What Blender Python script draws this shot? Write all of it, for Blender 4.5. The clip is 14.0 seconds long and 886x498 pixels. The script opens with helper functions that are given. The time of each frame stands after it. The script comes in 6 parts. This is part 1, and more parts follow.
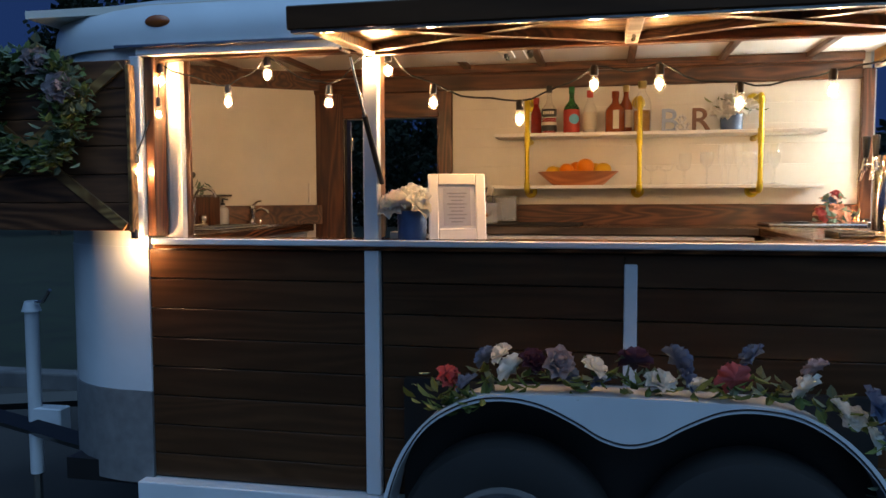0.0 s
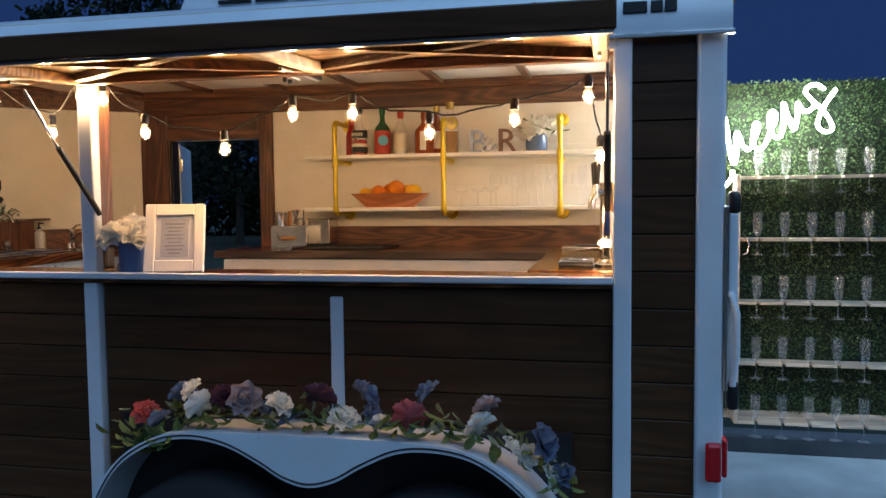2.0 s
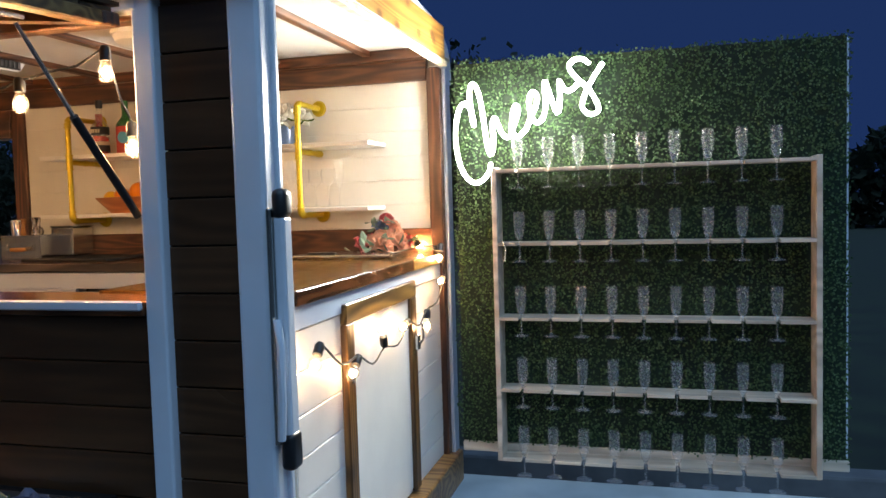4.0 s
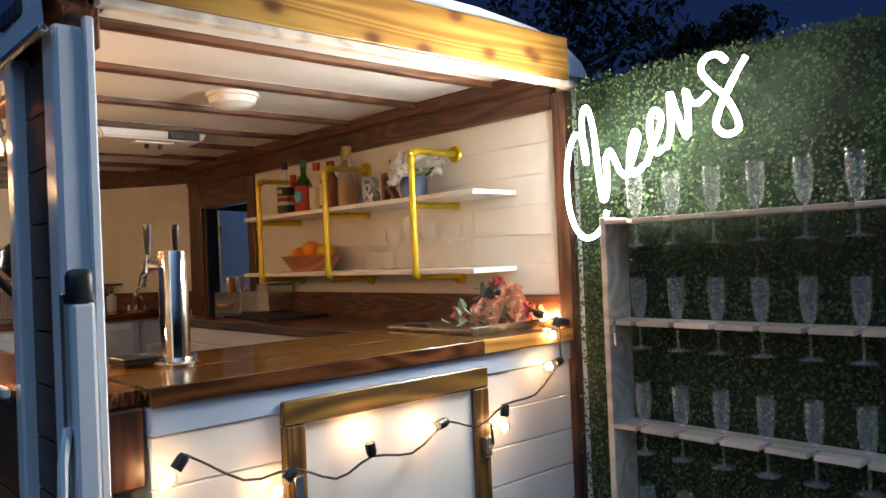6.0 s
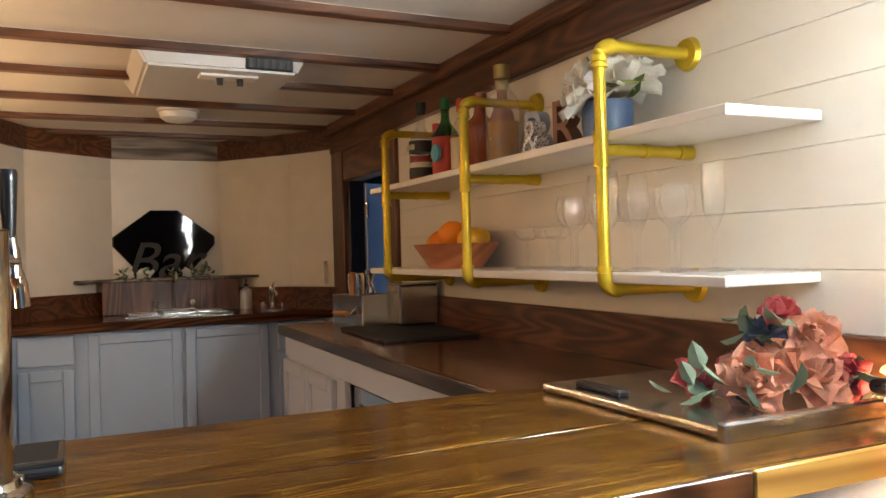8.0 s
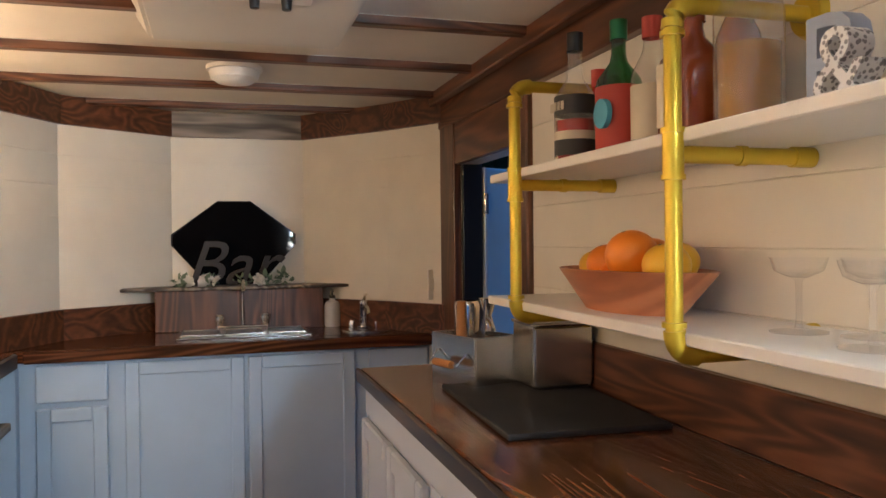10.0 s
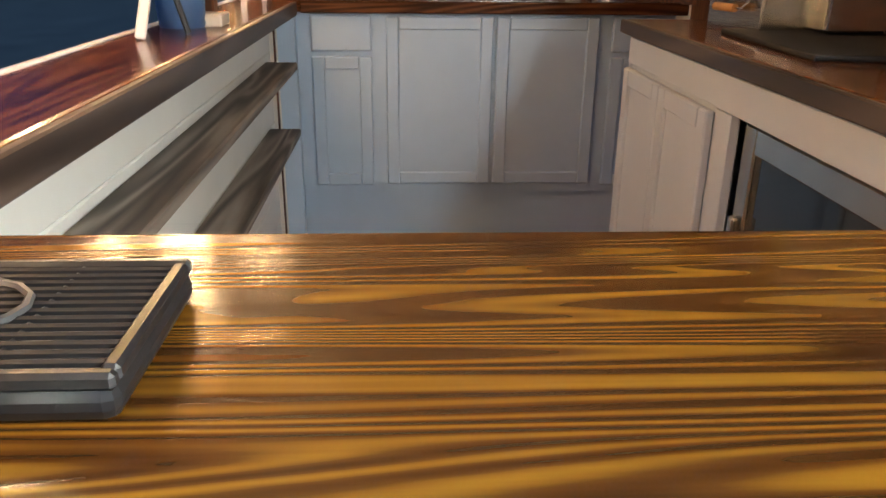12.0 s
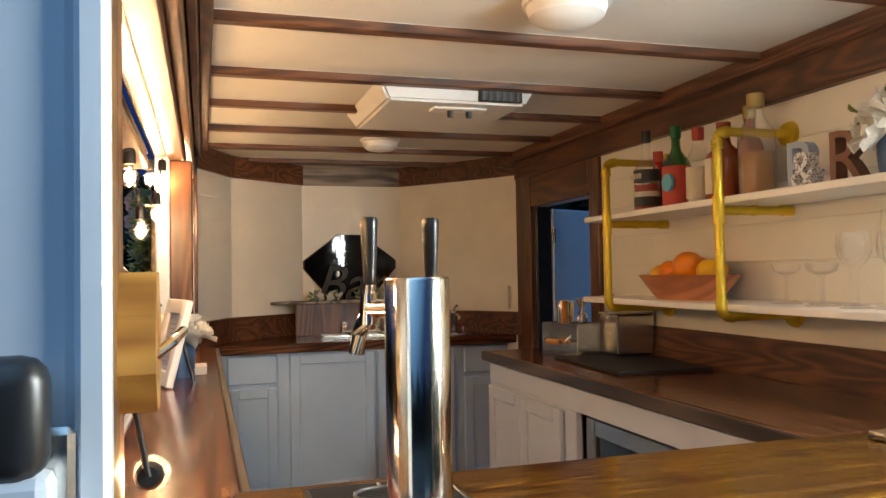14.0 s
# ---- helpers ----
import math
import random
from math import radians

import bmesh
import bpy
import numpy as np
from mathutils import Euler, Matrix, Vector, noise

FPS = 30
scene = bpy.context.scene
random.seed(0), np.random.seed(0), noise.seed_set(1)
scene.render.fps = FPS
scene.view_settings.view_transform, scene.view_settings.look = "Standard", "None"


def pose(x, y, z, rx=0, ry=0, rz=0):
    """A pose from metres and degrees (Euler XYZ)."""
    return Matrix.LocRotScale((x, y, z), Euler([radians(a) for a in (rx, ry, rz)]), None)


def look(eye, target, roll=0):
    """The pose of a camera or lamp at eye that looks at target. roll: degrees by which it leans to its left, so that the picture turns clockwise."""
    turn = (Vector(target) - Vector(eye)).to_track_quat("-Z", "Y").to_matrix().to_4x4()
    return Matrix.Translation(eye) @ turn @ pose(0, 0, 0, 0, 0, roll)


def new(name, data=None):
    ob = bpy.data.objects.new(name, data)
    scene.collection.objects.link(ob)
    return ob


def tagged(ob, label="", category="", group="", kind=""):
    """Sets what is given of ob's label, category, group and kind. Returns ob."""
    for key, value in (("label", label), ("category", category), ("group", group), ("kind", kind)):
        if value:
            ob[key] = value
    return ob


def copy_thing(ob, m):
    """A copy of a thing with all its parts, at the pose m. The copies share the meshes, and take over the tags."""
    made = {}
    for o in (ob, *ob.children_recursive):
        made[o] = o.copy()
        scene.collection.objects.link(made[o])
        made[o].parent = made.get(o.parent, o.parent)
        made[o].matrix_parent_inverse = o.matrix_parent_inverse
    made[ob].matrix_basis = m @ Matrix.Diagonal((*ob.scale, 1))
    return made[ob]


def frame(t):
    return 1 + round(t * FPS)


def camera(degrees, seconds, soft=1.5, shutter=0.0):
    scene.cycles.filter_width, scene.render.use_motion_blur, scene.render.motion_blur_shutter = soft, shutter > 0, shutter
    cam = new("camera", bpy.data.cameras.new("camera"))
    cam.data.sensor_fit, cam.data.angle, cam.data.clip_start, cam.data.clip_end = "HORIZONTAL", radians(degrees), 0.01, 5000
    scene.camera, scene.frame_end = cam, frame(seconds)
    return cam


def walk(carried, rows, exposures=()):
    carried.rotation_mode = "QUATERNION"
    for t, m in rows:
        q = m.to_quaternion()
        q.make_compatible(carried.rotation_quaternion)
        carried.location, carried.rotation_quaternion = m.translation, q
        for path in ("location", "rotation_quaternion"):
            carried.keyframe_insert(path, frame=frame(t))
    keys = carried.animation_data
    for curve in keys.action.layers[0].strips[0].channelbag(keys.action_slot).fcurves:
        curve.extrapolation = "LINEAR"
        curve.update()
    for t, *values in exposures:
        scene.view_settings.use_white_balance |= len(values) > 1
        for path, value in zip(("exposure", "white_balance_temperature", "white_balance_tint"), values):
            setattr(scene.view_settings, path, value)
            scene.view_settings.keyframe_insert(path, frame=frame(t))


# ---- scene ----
cam = camera(59.2, 14.0)
EXPOSE = [(0.0, 1.45, 7600, 12), (2.0, 1.6, 7500, 12), (3.0, 1.65, 7700, 12), (5.5, 0.85, 7600, 18), (6.0, 0.75, 7700, 18), (7.0, 0.75, 7600, 16), (9.5, 1.45, 6000, 8), (10.0, 1.55, 5900, 8), (11.0, 1.85, 6200, 8), (12.0, 1.65, 7000, 10), (12.5, 1.75, 7900, 12), (13.5, 1.3, 7000, 8), (14.0, 1.25, 7000, 9)]
PATH = [
    (0, (-0.049, -0.024, 1.557), (-0.454, 1.93, 1.418), -0.2),
    (0.5, (0.145, -0.057, 1.594), (-0.258, 1.899, 1.483), 0.2),
    (1, (0.422, -0.099, 1.623), (0.004, 1.855, 1.533), -0.2),
    (1.5, (0.653, 0.071, 1.623), (0.233, 2.025, 1.534), -0.2),
    (2, (0.93, 0.237, 1.632), (0.514, 2.189, 1.51), -0.6),
    (2.5, (1.268, 0.399, 1.613), (0.835, 2.346, 1.463), -0.5),
    (3, (1.515, 0.62, 1.623), (1.076, 2.567, 1.485), -0.8),
    (3.2, (1.659, 0.688, 1.628), (1.211, 2.633, 1.505), -1.1),
    (5.3, (2.756, 1.844, 1.584), (1.67, 3.519, 1.459), -1.6),
    (5.5, (2.847, 1.958, 1.603), (1.617, 3.532, 1.515), -1.5),
    (6, (2.893, 2.231, 1.651), (1.404, 3.566, 1.668), -2.4),
    (6.5, (2.774, 2.54, 1.686), (1.091, 3.62, 1.726), -2.3),
    (7, (2.568, 2.83, 1.645), (0.773, 3.712, 1.628), -1.9),
    (7.2, (2.436, 2.902, 1.625), (0.618, 3.737, 1.594), -1.9),
    (9.5, (1.172, 3.458, 1.732), (-0.623, 4.335, 1.843), -0.5),
    (10, (1.029, 3.478, 1.728), (-0.891, 4.038, 1.708), -0.6),
    (10.5, (0.954, 3.49, 1.659), (-0.998, 3.807, 1.36), 0.6),
    (11, (0.943, 3.475, 1.571), (-0.922, 3.806, 0.931), 1.9),
    (11.5, (0.98, 3.411, 1.558), (-0.844, 3.603, 0.76), 3.0),
    (12, (1.135, 3.243, 1.569), (-0.728, 3.343, 0.847), 0.7),
    (12.5, (1.298, 3.115, 1.594), (-0.6, 3.479, 1.079), 1.1),
    (13, (1.48, 3.033, 1.629), (-0.435, 3.545, 1.36), 1.0),
    (13.5, (1.63, 2.949, 1.696), (-0.301, 3.462, 1.61), -0.4),
    (14, (1.788, 2.82, 1.698), (-0.122, 3.409, 1.756), -1.0),
]
walk(cam, [(t, look(eye, target, roll)) for t, eye, target, roll in PATH], EXPOSE)

# ---- world: dusk sky, brighter on the side of the afterglow (towards -y) ----
world = bpy.data.worlds.new("dusk")
scene.world = world
world.use_nodes = True
_n, _l = world.node_tree.nodes, world.node_tree.links
_co = _n.new("ShaderNodeTexCoord")
_dot = _n.new("ShaderNodeVectorMath")
_dot.operation = "DOT_PRODUCT"
_dot.inputs[1].default_value = (0.35, -0.40, 0.85)
_l.new(_co.outputs["Generated"], _dot.inputs[0])
_mr = _n.new("ShaderNodeMapRange")
_mr.inputs[1].default_value, _mr.inputs[2].default_value = -1.0, 0.9
_l.new(_dot.outputs["Value"], _mr.inputs[0])
_rp = _n.new("ShaderNodeValToRGB")
_e = _rp.color_ramp.elements
_e[0].color = (0.002, 0.009, 0.040, 1)
_e[1].color = (0.20, 0.40, 0.70, 1)
for _p, _c in ((0.50, (0.003, 0.010, 0.040)), (0.80, (0.006, 0.018, 0.058)), (0.92, (0.060, 0.150, 0.31))):
    _k = _e.new(_p)
    _k.color = (*_c, 1)
_l.new(_mr.outputs[0], _rp.inputs[0])
_bg = _n["Background"]
_l.new(_rp.outputs[0], _bg.inputs[0])
_bg.inputs[1].default_value = 1.1


# ---- materials ----
def mat_base(name):
    m = bpy.data.materials.new(name)
    m.use_nodes = True
    return m, m.node_tree.nodes, m.node_tree.links, m.node_tree.nodes["Principled BSDF"]


def ramp(nodes, *stops):
    r = nodes.new("ShaderNodeValToRGB")
    e = r.color_ramp.elements
    while len(e) < len(stops):
        e.new(0.5)
    for el, (p, c) in zip(e, stops):
        el.position, el.color = p, (*c, 1)
    return r


def add_bump(nodes, links, bsdf, height, strength, dist=0.002):
    b = nodes.new("ShaderNodeBump")
    b.inputs["Strength"].default_value, b.inputs["Distance"].default_value = strength, dist
    links.new(height, b.inputs["Height"])
    links.new(b.outputs[0], bsdf.inputs["Normal"])


def wood(name, dark, mid, light, axis="x", rings=9.0, scale=5.0, rough=0.35, coat=0.0, bump=0.25, knots="", vary=0.35, stretch=0.11, fine=0.42, edge=(0.18, 0.5, 0.85)):
    """Stained boards: cathedral grain from the level lines of a stretched noise, fine pores, board to board variation."""
    m, n, l, b = mat_base(name)
    co = n.new("ShaderNodeTexCoord")
    oi = n.new("ShaderNodeObjectInfo")
    add = n.new("ShaderNodeVectorMath")
    mul = n.new("ShaderNodeVectorMath")
    mul.operation = "SCALE"
    mul.inputs[0].default_value = (7.3, 5.1, 9.7)
    l.new(oi.outputs["Random"], mul.inputs["Scale"])
    l.new(co.outputs["Object"], add.inputs[0])
    l.new(mul.outputs[0], add.inputs[1])
    mp = n.new("ShaderNodeMapping")
    st = [1.0, 1.0, 1.0]
    st["xyz".index(axis)] = stretch
    mp.inputs["Scale"].default_value = st
    l.new(add.outputs[0], mp.inputs[0])
    n1 = n.new("ShaderNodeTexNoise")
    n1.inputs["Scale"].default_value, n1.inputs["Detail"].default_value = scale, 2.0
    n1.inputs["Roughness"].default_value, n1.inputs["Distortion"].default_value = 0.45, 0.6
    l.new(mp.outputs[0], n1.inputs[0])
    k = n.new("ShaderNodeMath")
    k.operation, k.inputs[1].default_value = "MULTIPLY", rings * 6.28
    l.new(n1.outputs[0], k.inputs[0])
    s = n.new("ShaderNodeMath")
    s.operation = "SINE"
    l.new(k.outputs[0], s.inputs[0])
    mr = n.new("ShaderNodeMapRange")
    mr.inputs[1].default_value = -1.0
    l.new(s.outputs[0], mr.inputs[0])
    n2 = n.new("ShaderNodeTexNoise")
    n2.inputs["Scale"].default_value, n2.inputs["Detail"].default_value = 55.0, 5.0
    l.new(mp.outputs[0], n2.inputs[0])
    mx = n.new("ShaderNodeMix")
    mx.inputs[0].default_value = fine
    l.new(mr.outputs[0], mx.inputs[2])
    l.new(n2.outputs[0], mx.inputs[3])
    rp = ramp(n, (edge[0], dark), (edge[1], mid), (edge[2], light))
    l.new(mx.outputs[0], rp.inputs[0])
    # broad stain patches and board to board tone
    n3 = n.new("ShaderNodeTexNoise")
    n3.inputs["Scale"].default_value = 2.3
    l.new(add.outputs[0], n3.inputs[0])
    hv = n.new("ShaderNodeHueSaturation")
    v1 = n.new("ShaderNodeMath")
    v1.operation = "MULTIPLY_ADD"
    v1.inputs[1].default_value, v1.inputs[2].default_value = vary, 1.0 - vary * 0.75
    l.new(oi.outputs["Random"], v1.inputs[0])
    v2 = n.new("ShaderNodeMath")
    v2.operation = "MULTIPLY_ADD"
    v2.inputs[1].default_value = 0.5
    l.new(n3.outputs[0], v2.inputs[0])
    l.new(v1.outputs[0], v2.inputs[2])
    l.new(v2.outputs[0], hv.inputs["Value"])
    l.new(rp.outputs[0], hv.inputs["Color"])
    out = hv.outputs[0]
    if knots:
        vo = n.new("ShaderNodeTexVoronoi")
        vo.voronoi_dimensions = "2D"
        vo.inputs["Scale"].default_value = 7.0
        sp, cm, sq = n.new("ShaderNodeSeparateXYZ"), n.new("ShaderNodeCombineXYZ"), n.new("ShaderNodeMath")
        sq.operation, sq.inputs[1].default_value = "MULTIPLY", 0.62
        l.new(add.outputs[0], sp.inputs[0])
        l.new(sp.outputs["xyz".index(knots[0])], sq.inputs[0])
        l.new(sq.outputs[0], cm.inputs[0])
        l.new(sp.outputs["xyz".index(knots[1])], cm.inputs[1])
        l.new(cm.outputs[0], vo.inputs[0])
        kr = ramp(n, (0.05, (0.9, 0.9, 0.9)), (0.10, (0.65, 0.65, 0.65)), (0.15, (0.22, 0.22, 0.22)), (0.24, (0, 0, 0)))
        l.new(vo.outputs["Distance"], kr.inputs[0])
        kx = n.new("ShaderNodeMix")
        kx.data_type = "RGBA"
        l.new(kr.outputs[0], kx.inputs[0])
        l.new(out, kx.inputs[6])
        kx.inputs[7].default_value = (*dark, 1) if dark[0] < 0.1 else (0.11, 0.032, 0.010, 1)
        out = kx.outputs[2]
    l.new(out, b.inputs["Base Color"])
    rr = n.new("ShaderNodeMapRange")
    rr.inputs[3].default_value, rr.inputs[4].default_value = rough * 0.75, rough * 1.3
    l.new(n3.outputs[0], rr.inputs[0])
    l.new(rr.outputs[0], b.inputs["Roughness"])
    b.inputs["Coat Weight"].default_value = coat
    b.inputs["Coat Roughness"].default_value = 0.12
    add_bump(n, l, b, mx.outputs[0], bump, 0.0015)
    return m


def paint(name, col, rough=0.5, metal=0.0, mottle=0.12, bump=0.08, scale=6.0, coat=0.0):
    """Painted or plain surface with faint blotches, fine tooth and uneven gloss."""
    m, n, l, b = mat_base(name)
    co = n.new("ShaderNodeTexCoord")
    t1 = n.new("ShaderNodeTexNoise")
    t1.inputs["Scale"].default_value, t1.inputs["Detail"].default_value = scale, 4.0
    l.new(co.outputs["Object"], t1.inputs[0])
    t2 = n.new("ShaderNodeTexNoise")
    t2.inputs["Scale"].default_value, t2.inputs["Detail"].default_value = scale * 40, 3.0
    l.new(co.outputs["Object"], t2.inputs[0])
    lo = tuple(max(0.0, c * (1 - mottle)) for c in col)
    hi = tuple(min(1.0, c * (1 + mottle * 0.5)) for c in col)
    rp = ramp(n, (0.3, lo), (0.7, hi))
    l.new(t1.outputs[0], rp.inputs[0])
    l.new(rp.outputs[0], b.inputs["Base Color"])
    rr = n.new("ShaderNodeMapRange")
    rr.inputs[3].default_value, rr.inputs[4].default_value = rough * 0.8, min(1.0, rough * 1.2)
    l.new(t1.outputs[0], rr.inputs[0])
    l.new(rr.outputs[0], b.inputs["Roughness"])
    b.inputs["Metallic"].default_value = metal
    b.inputs["Coat Weight"].default_value = coat
    add_bump(n, l, b, t2.outputs[0], bump, 0.001)
    return m


def glow(name, col, strength):
    m, n, l, b = mat_base(name)
    b.inputs["Base Color"].default_value = (0.9, 0.9, 0.9, 1)
    b.inputs["Emission Color"].default_value = (*col, 1)
    b.inputs["Emission Strength"].default_value = strength
    return m


def thin_glass(name, tint=(1, 1, 1), haze=0.05):
    m, n, l, b = mat_base(name)
    tr = n.new("ShaderNodeBsdfTransparent")
    tr.inputs[0].default_value = (*tint, 1)
    gl = n.new("ShaderNodeBsdfGlossy")
    gl.inputs["Roughness"].default_value = 0.13
    lw = n.new("ShaderNodeLayerWeight")
    lw.inputs[0].default_value = 0.5
    pw = n.new("ShaderNodeMath")
    pw.operation, pw.inputs[1].default_value = "POWER", 2.6
    l.new(lw.outputs["Facing"], pw.inputs[0])
    fr = n.new("ShaderNodeMapRange")
    fr.inputs[3].default_value, fr.inputs[4].default_value = 0.05, 0.8
    l.new(pw.outputs[0], fr.inputs[0])
    mx = n.new("ShaderNodeMixShader")
    l.new(fr.outputs[0], mx.inputs[0])
    l.new(tr.outputs[0], mx.inputs[1])
    l.new(gl.outputs[0], mx.inputs[2])
    hz = n.new("ShaderNodeMixShader")
    hz.inputs[0].default_value = haze
    df = n.new("ShaderNodeBsdfDiffuse")
    df.inputs[0].default_value = (0.9, 0.92, 0.92, 1)
    l.new(mx.outputs[0], hz.inputs[1])
    l.new(df.outputs[0], hz.inputs[2])
    l.new(hz.outputs[0], n["Material Output"].inputs[0])
    return m


M_SIDE = wood("black_brown_stain", (0.040, 0.017, 0.008), (0.052, 0.022, 0.010), (0.068, 0.029, 0.013), "x", 12, 4, 0.30, 0.0, 0.12, fine=0.6)
M_SIDE.node_tree.nodes["Principled BSDF"].inputs["Specular IOR Level"].default_value = 0.25
M_TRIM = wood("walnut_stain", (0.028, 0.010, 0.005), (0.075, 0.027, 0.012), (0.16, 0.06, 0.026), "x", 17, 5, 0.38, 0.1, 0.3, fine=0.62)
M_TRIMY = wood("walnut_stain_cross", (0.028, 0.010, 0.005), (0.075, 0.027, 0.012), (0.16, 0.06, 0.026), "y", 17, 5, 0.38, 0.1, 0.3, fine=0.62)
M_TRIMZ = wood("walnut_stain_upright", (0.028, 0.010, 0.005), (0.075, 0.027, 0.012), (0.16, 0.06, 0.026), "z", 17, 5, 0.38, 0.1, 0.3, fine=0.62)
M_COUNTER = wood("dark_counter_varnish", (0.030, 0.010, 0.004), (0.085, 0.027, 0.010), (0.19, 0.066, 0.024), "x", 26, 5, 0.17, 0.0, 0.12, fine=0.55)
M_COUNTERY = wood("dark_counter_varnish_cross", (0.020, 0.007, 0.003), (0.052, 0.017, 0.0065), (0.115, 0.040, 0.015), "y", 26, 5, 0.17, 0.0, 0.12, fine=0.55)
M_BAR = wood("burnt_pine_varnish", (0.020, 0.0062, 0.0018), (0.058, 0.021, 0.004), (0.185, 0.085, 0.009), "y", 46, 8.0, 0.18, 0.0, 0.2, "yx", 0.25, 0.045, 0.60, (0.22, 0.52, 0.88))
M_OLIVE = wood("olive_brown_pine", (0.050, 0.024, 0.005), (0.115, 0.058, 0.012), (0.21, 0.115, 0.026), "y", 16, 5, 0.4, 0.1, 0.2, "yz")
M_OLIVEZ = wood("olive_brown_pine_upright", (0.050, 0.022, 0.006), (0.115, 0.052, 0.014), (0.20, 0.10, 0.028), "z", 16, 5, 0.4, 0.1, 0.2, "zy")
for _m in (M_COUNTER, M_COUNTERY, M_BAR):
    _m.node_tree.nodes["Principled BSDF"].inputs["Specular IOR Level"].default_value = 0.3
M_EDGE = wood("dark_grey_edge", (0.018, 0.011, 0.008), (0.042, 0.027, 0.020), (0.08, 0.056, 0.044), "x", 8, 6, 0.45, 0.0, 0.2)
M_GREYY = wood("weathered_grey_cross", (0.06, 0.05, 0.042), (0.13, 0.11, 0.09), (0.24, 0.20, 0.17), "y", 5, 9, 0.6, 0.0, 0.3)
M_PINE = wood("knotty_pine_varnish", (0.23, 0.095, 0.020), (0.36, 0.175, 0.038), (0.46, 0.25, 0.062), "y", 12, 6, 0.35, 0.2, 0.2, "yz", 0.35, 0.07, 0.5)
M_PINEX = wood("knotty_pine_lengthwise", (0.11, 0.048, 0.016), (0.20, 0.095, 0.03), (0.30, 0.16, 0.055), "x", 15, 4, 0.4, 0.2, 0.2, "xy")
M_GREYWOOD = wood("weathered_grey_board", (0.05, 0.038, 0.03), (0.13, 0.10, 0.08), (0.26, 0.22, 0.18), "x", 9, 5, 0.6, 0.0, 0.5)
M_FLOOR = wood("red_brown_floor", (0.17, 0.045, 0.015), (0.33, 0.10, 0.030), (0.50, 0.19, 0.066), "y", 12, 4, 0.28, 0.4, 0.1, "", 0.8)
M_WHITE = paint("cream_wall_paint", (0.74, 0.69, 0.60), 0.45, mottle=0.06)
M_CEIL = paint("ceiling_white", (0.72, 0.68, 0.62), 0.55, mottle=0.05)
M_SHIP = paint("shiplap_white", (0.78, 0.75, 0.69), 0.4, mottle=0.06)
M_METAL = paint("white_trailer_skin", (0.58, 0.63, 0.68), 0.32, 0.0, 0.1, 0.04, 3.0, 0.4)
M_TREAD = paint("grey_stone_guard", (0.30, 0.30, 0.31), 0.45, 0.5, 0.2, 0.3, 20)
# one cabinet paint in two tones: cool neon and warm bulb light coloured in
M_BLUE = paint("cool_lit_blue_grey_paint", (0.40, 0.50, 0.62), 0.38, mottle=0.05)
M_CABWARM = paint("warm_lit_cabinet_paint", (0.50, 0.53, 0.58), 0.38, mottle=0.05)
M_DOORBLUE = paint("bright_blue_door_paint", (0.42, 0.60, 0.74), 0.4, mottle=0.08)
M_BRASS = paint("gold_sprayed_pipe", (0.62, 0.44, 0.035), 0.36, 0.6, 0.12, 0.1, 9)
M_STEEL = paint("brushed_steel", (0.62, 0.61, 0.58), 0.22, 1.0, 0.08, 0.05, 12)
M_CHROME = paint("polished_chrome", (0.74, 0.70, 0.62), 0.12, 1.0, 0.04, 0.0, 5)
M_BLACK = paint("black_plastic", (0.012, 0.012, 0.013), 0.35, mottle=0.2)
M_RUBBER = paint("black_rubber", (0.014, 0.014, 0.015), 0.75, mottle=0.3, bump=0.4)
M_SHELF = paint("white_shelf_paint", (0.80, 0.77, 0.72), 0.35, mottle=0.05)
M_PALEWOOD = wood("pale_pine_rack", (0.42, 0.33, 0.25), (0.53, 0.42, 0.32), (0.63, 0.52, 0.41), "x", 7, 4, 0.55, 0.0, 0.2)
M_BULB = glow("warm_bulb", (1.0, 0.63, 0.32), 235.0)
M_BULBLOW = glow("warm_bulb_dimmer", (1.0, 0.62, 0.31), 42.0)
M_NEON = glow("neon_tube", (0.84, 0.95, 1.0), 185.0)
M_GLASS = thin_glass("clear_glass", (1, 1, 1), 0.015)
# white haze share stands in for highlights on the flutes and clear bottles
M_FLUTE = thin_glass("highlight_hazed_glass", (1, 1, 1), 0.07)
M_RIM = paint("grey_steel_rim", (0.33, 0.33, 0.34), 0.4, 0.6, 0.2, 0.1, 12)
M_RED = paint("red_lens", (0.45, 0.008, 0.012), 0.12, mottle=0.05, coat=0.6)
M_AMBER = paint("amber_lens", (0.30, 0.07, 0.015), 0.2, mottle=0.05, coat=0.5)
M_ASPHALT = paint("worn_asphalt", (0.034, 0.032, 0.030), 0.85, mottle=0.45, bump=0.6, scale=1.2)
M_CORD = paint("black_cord", (0.010, 0.010, 0.010), 0.5)


# ---- mesh helpers ----
def bm_new():
    return bmesh.new()


def box(bm, x0, x1, y0, y1, z0, z1, bev=0.0, seg=1):
    r = bmesh.ops.create_cube(bm, size=1.0, matrix=Matrix.Translation(((x0 + x1) / 2, (y0 + y1) / 2, (z0 + z1) / 2)) @ Matrix.Diagonal((x1 - x0, y1 - y0, z1 - z0, 1)))
    if bev > 0:
        es = list({e for v in r["verts"] for e in v.link_edges})
        bmesh.ops.bevel(bm, geom=es, offset=bev, segments=seg, affect="EDGES", profile=0.5)
    return bm


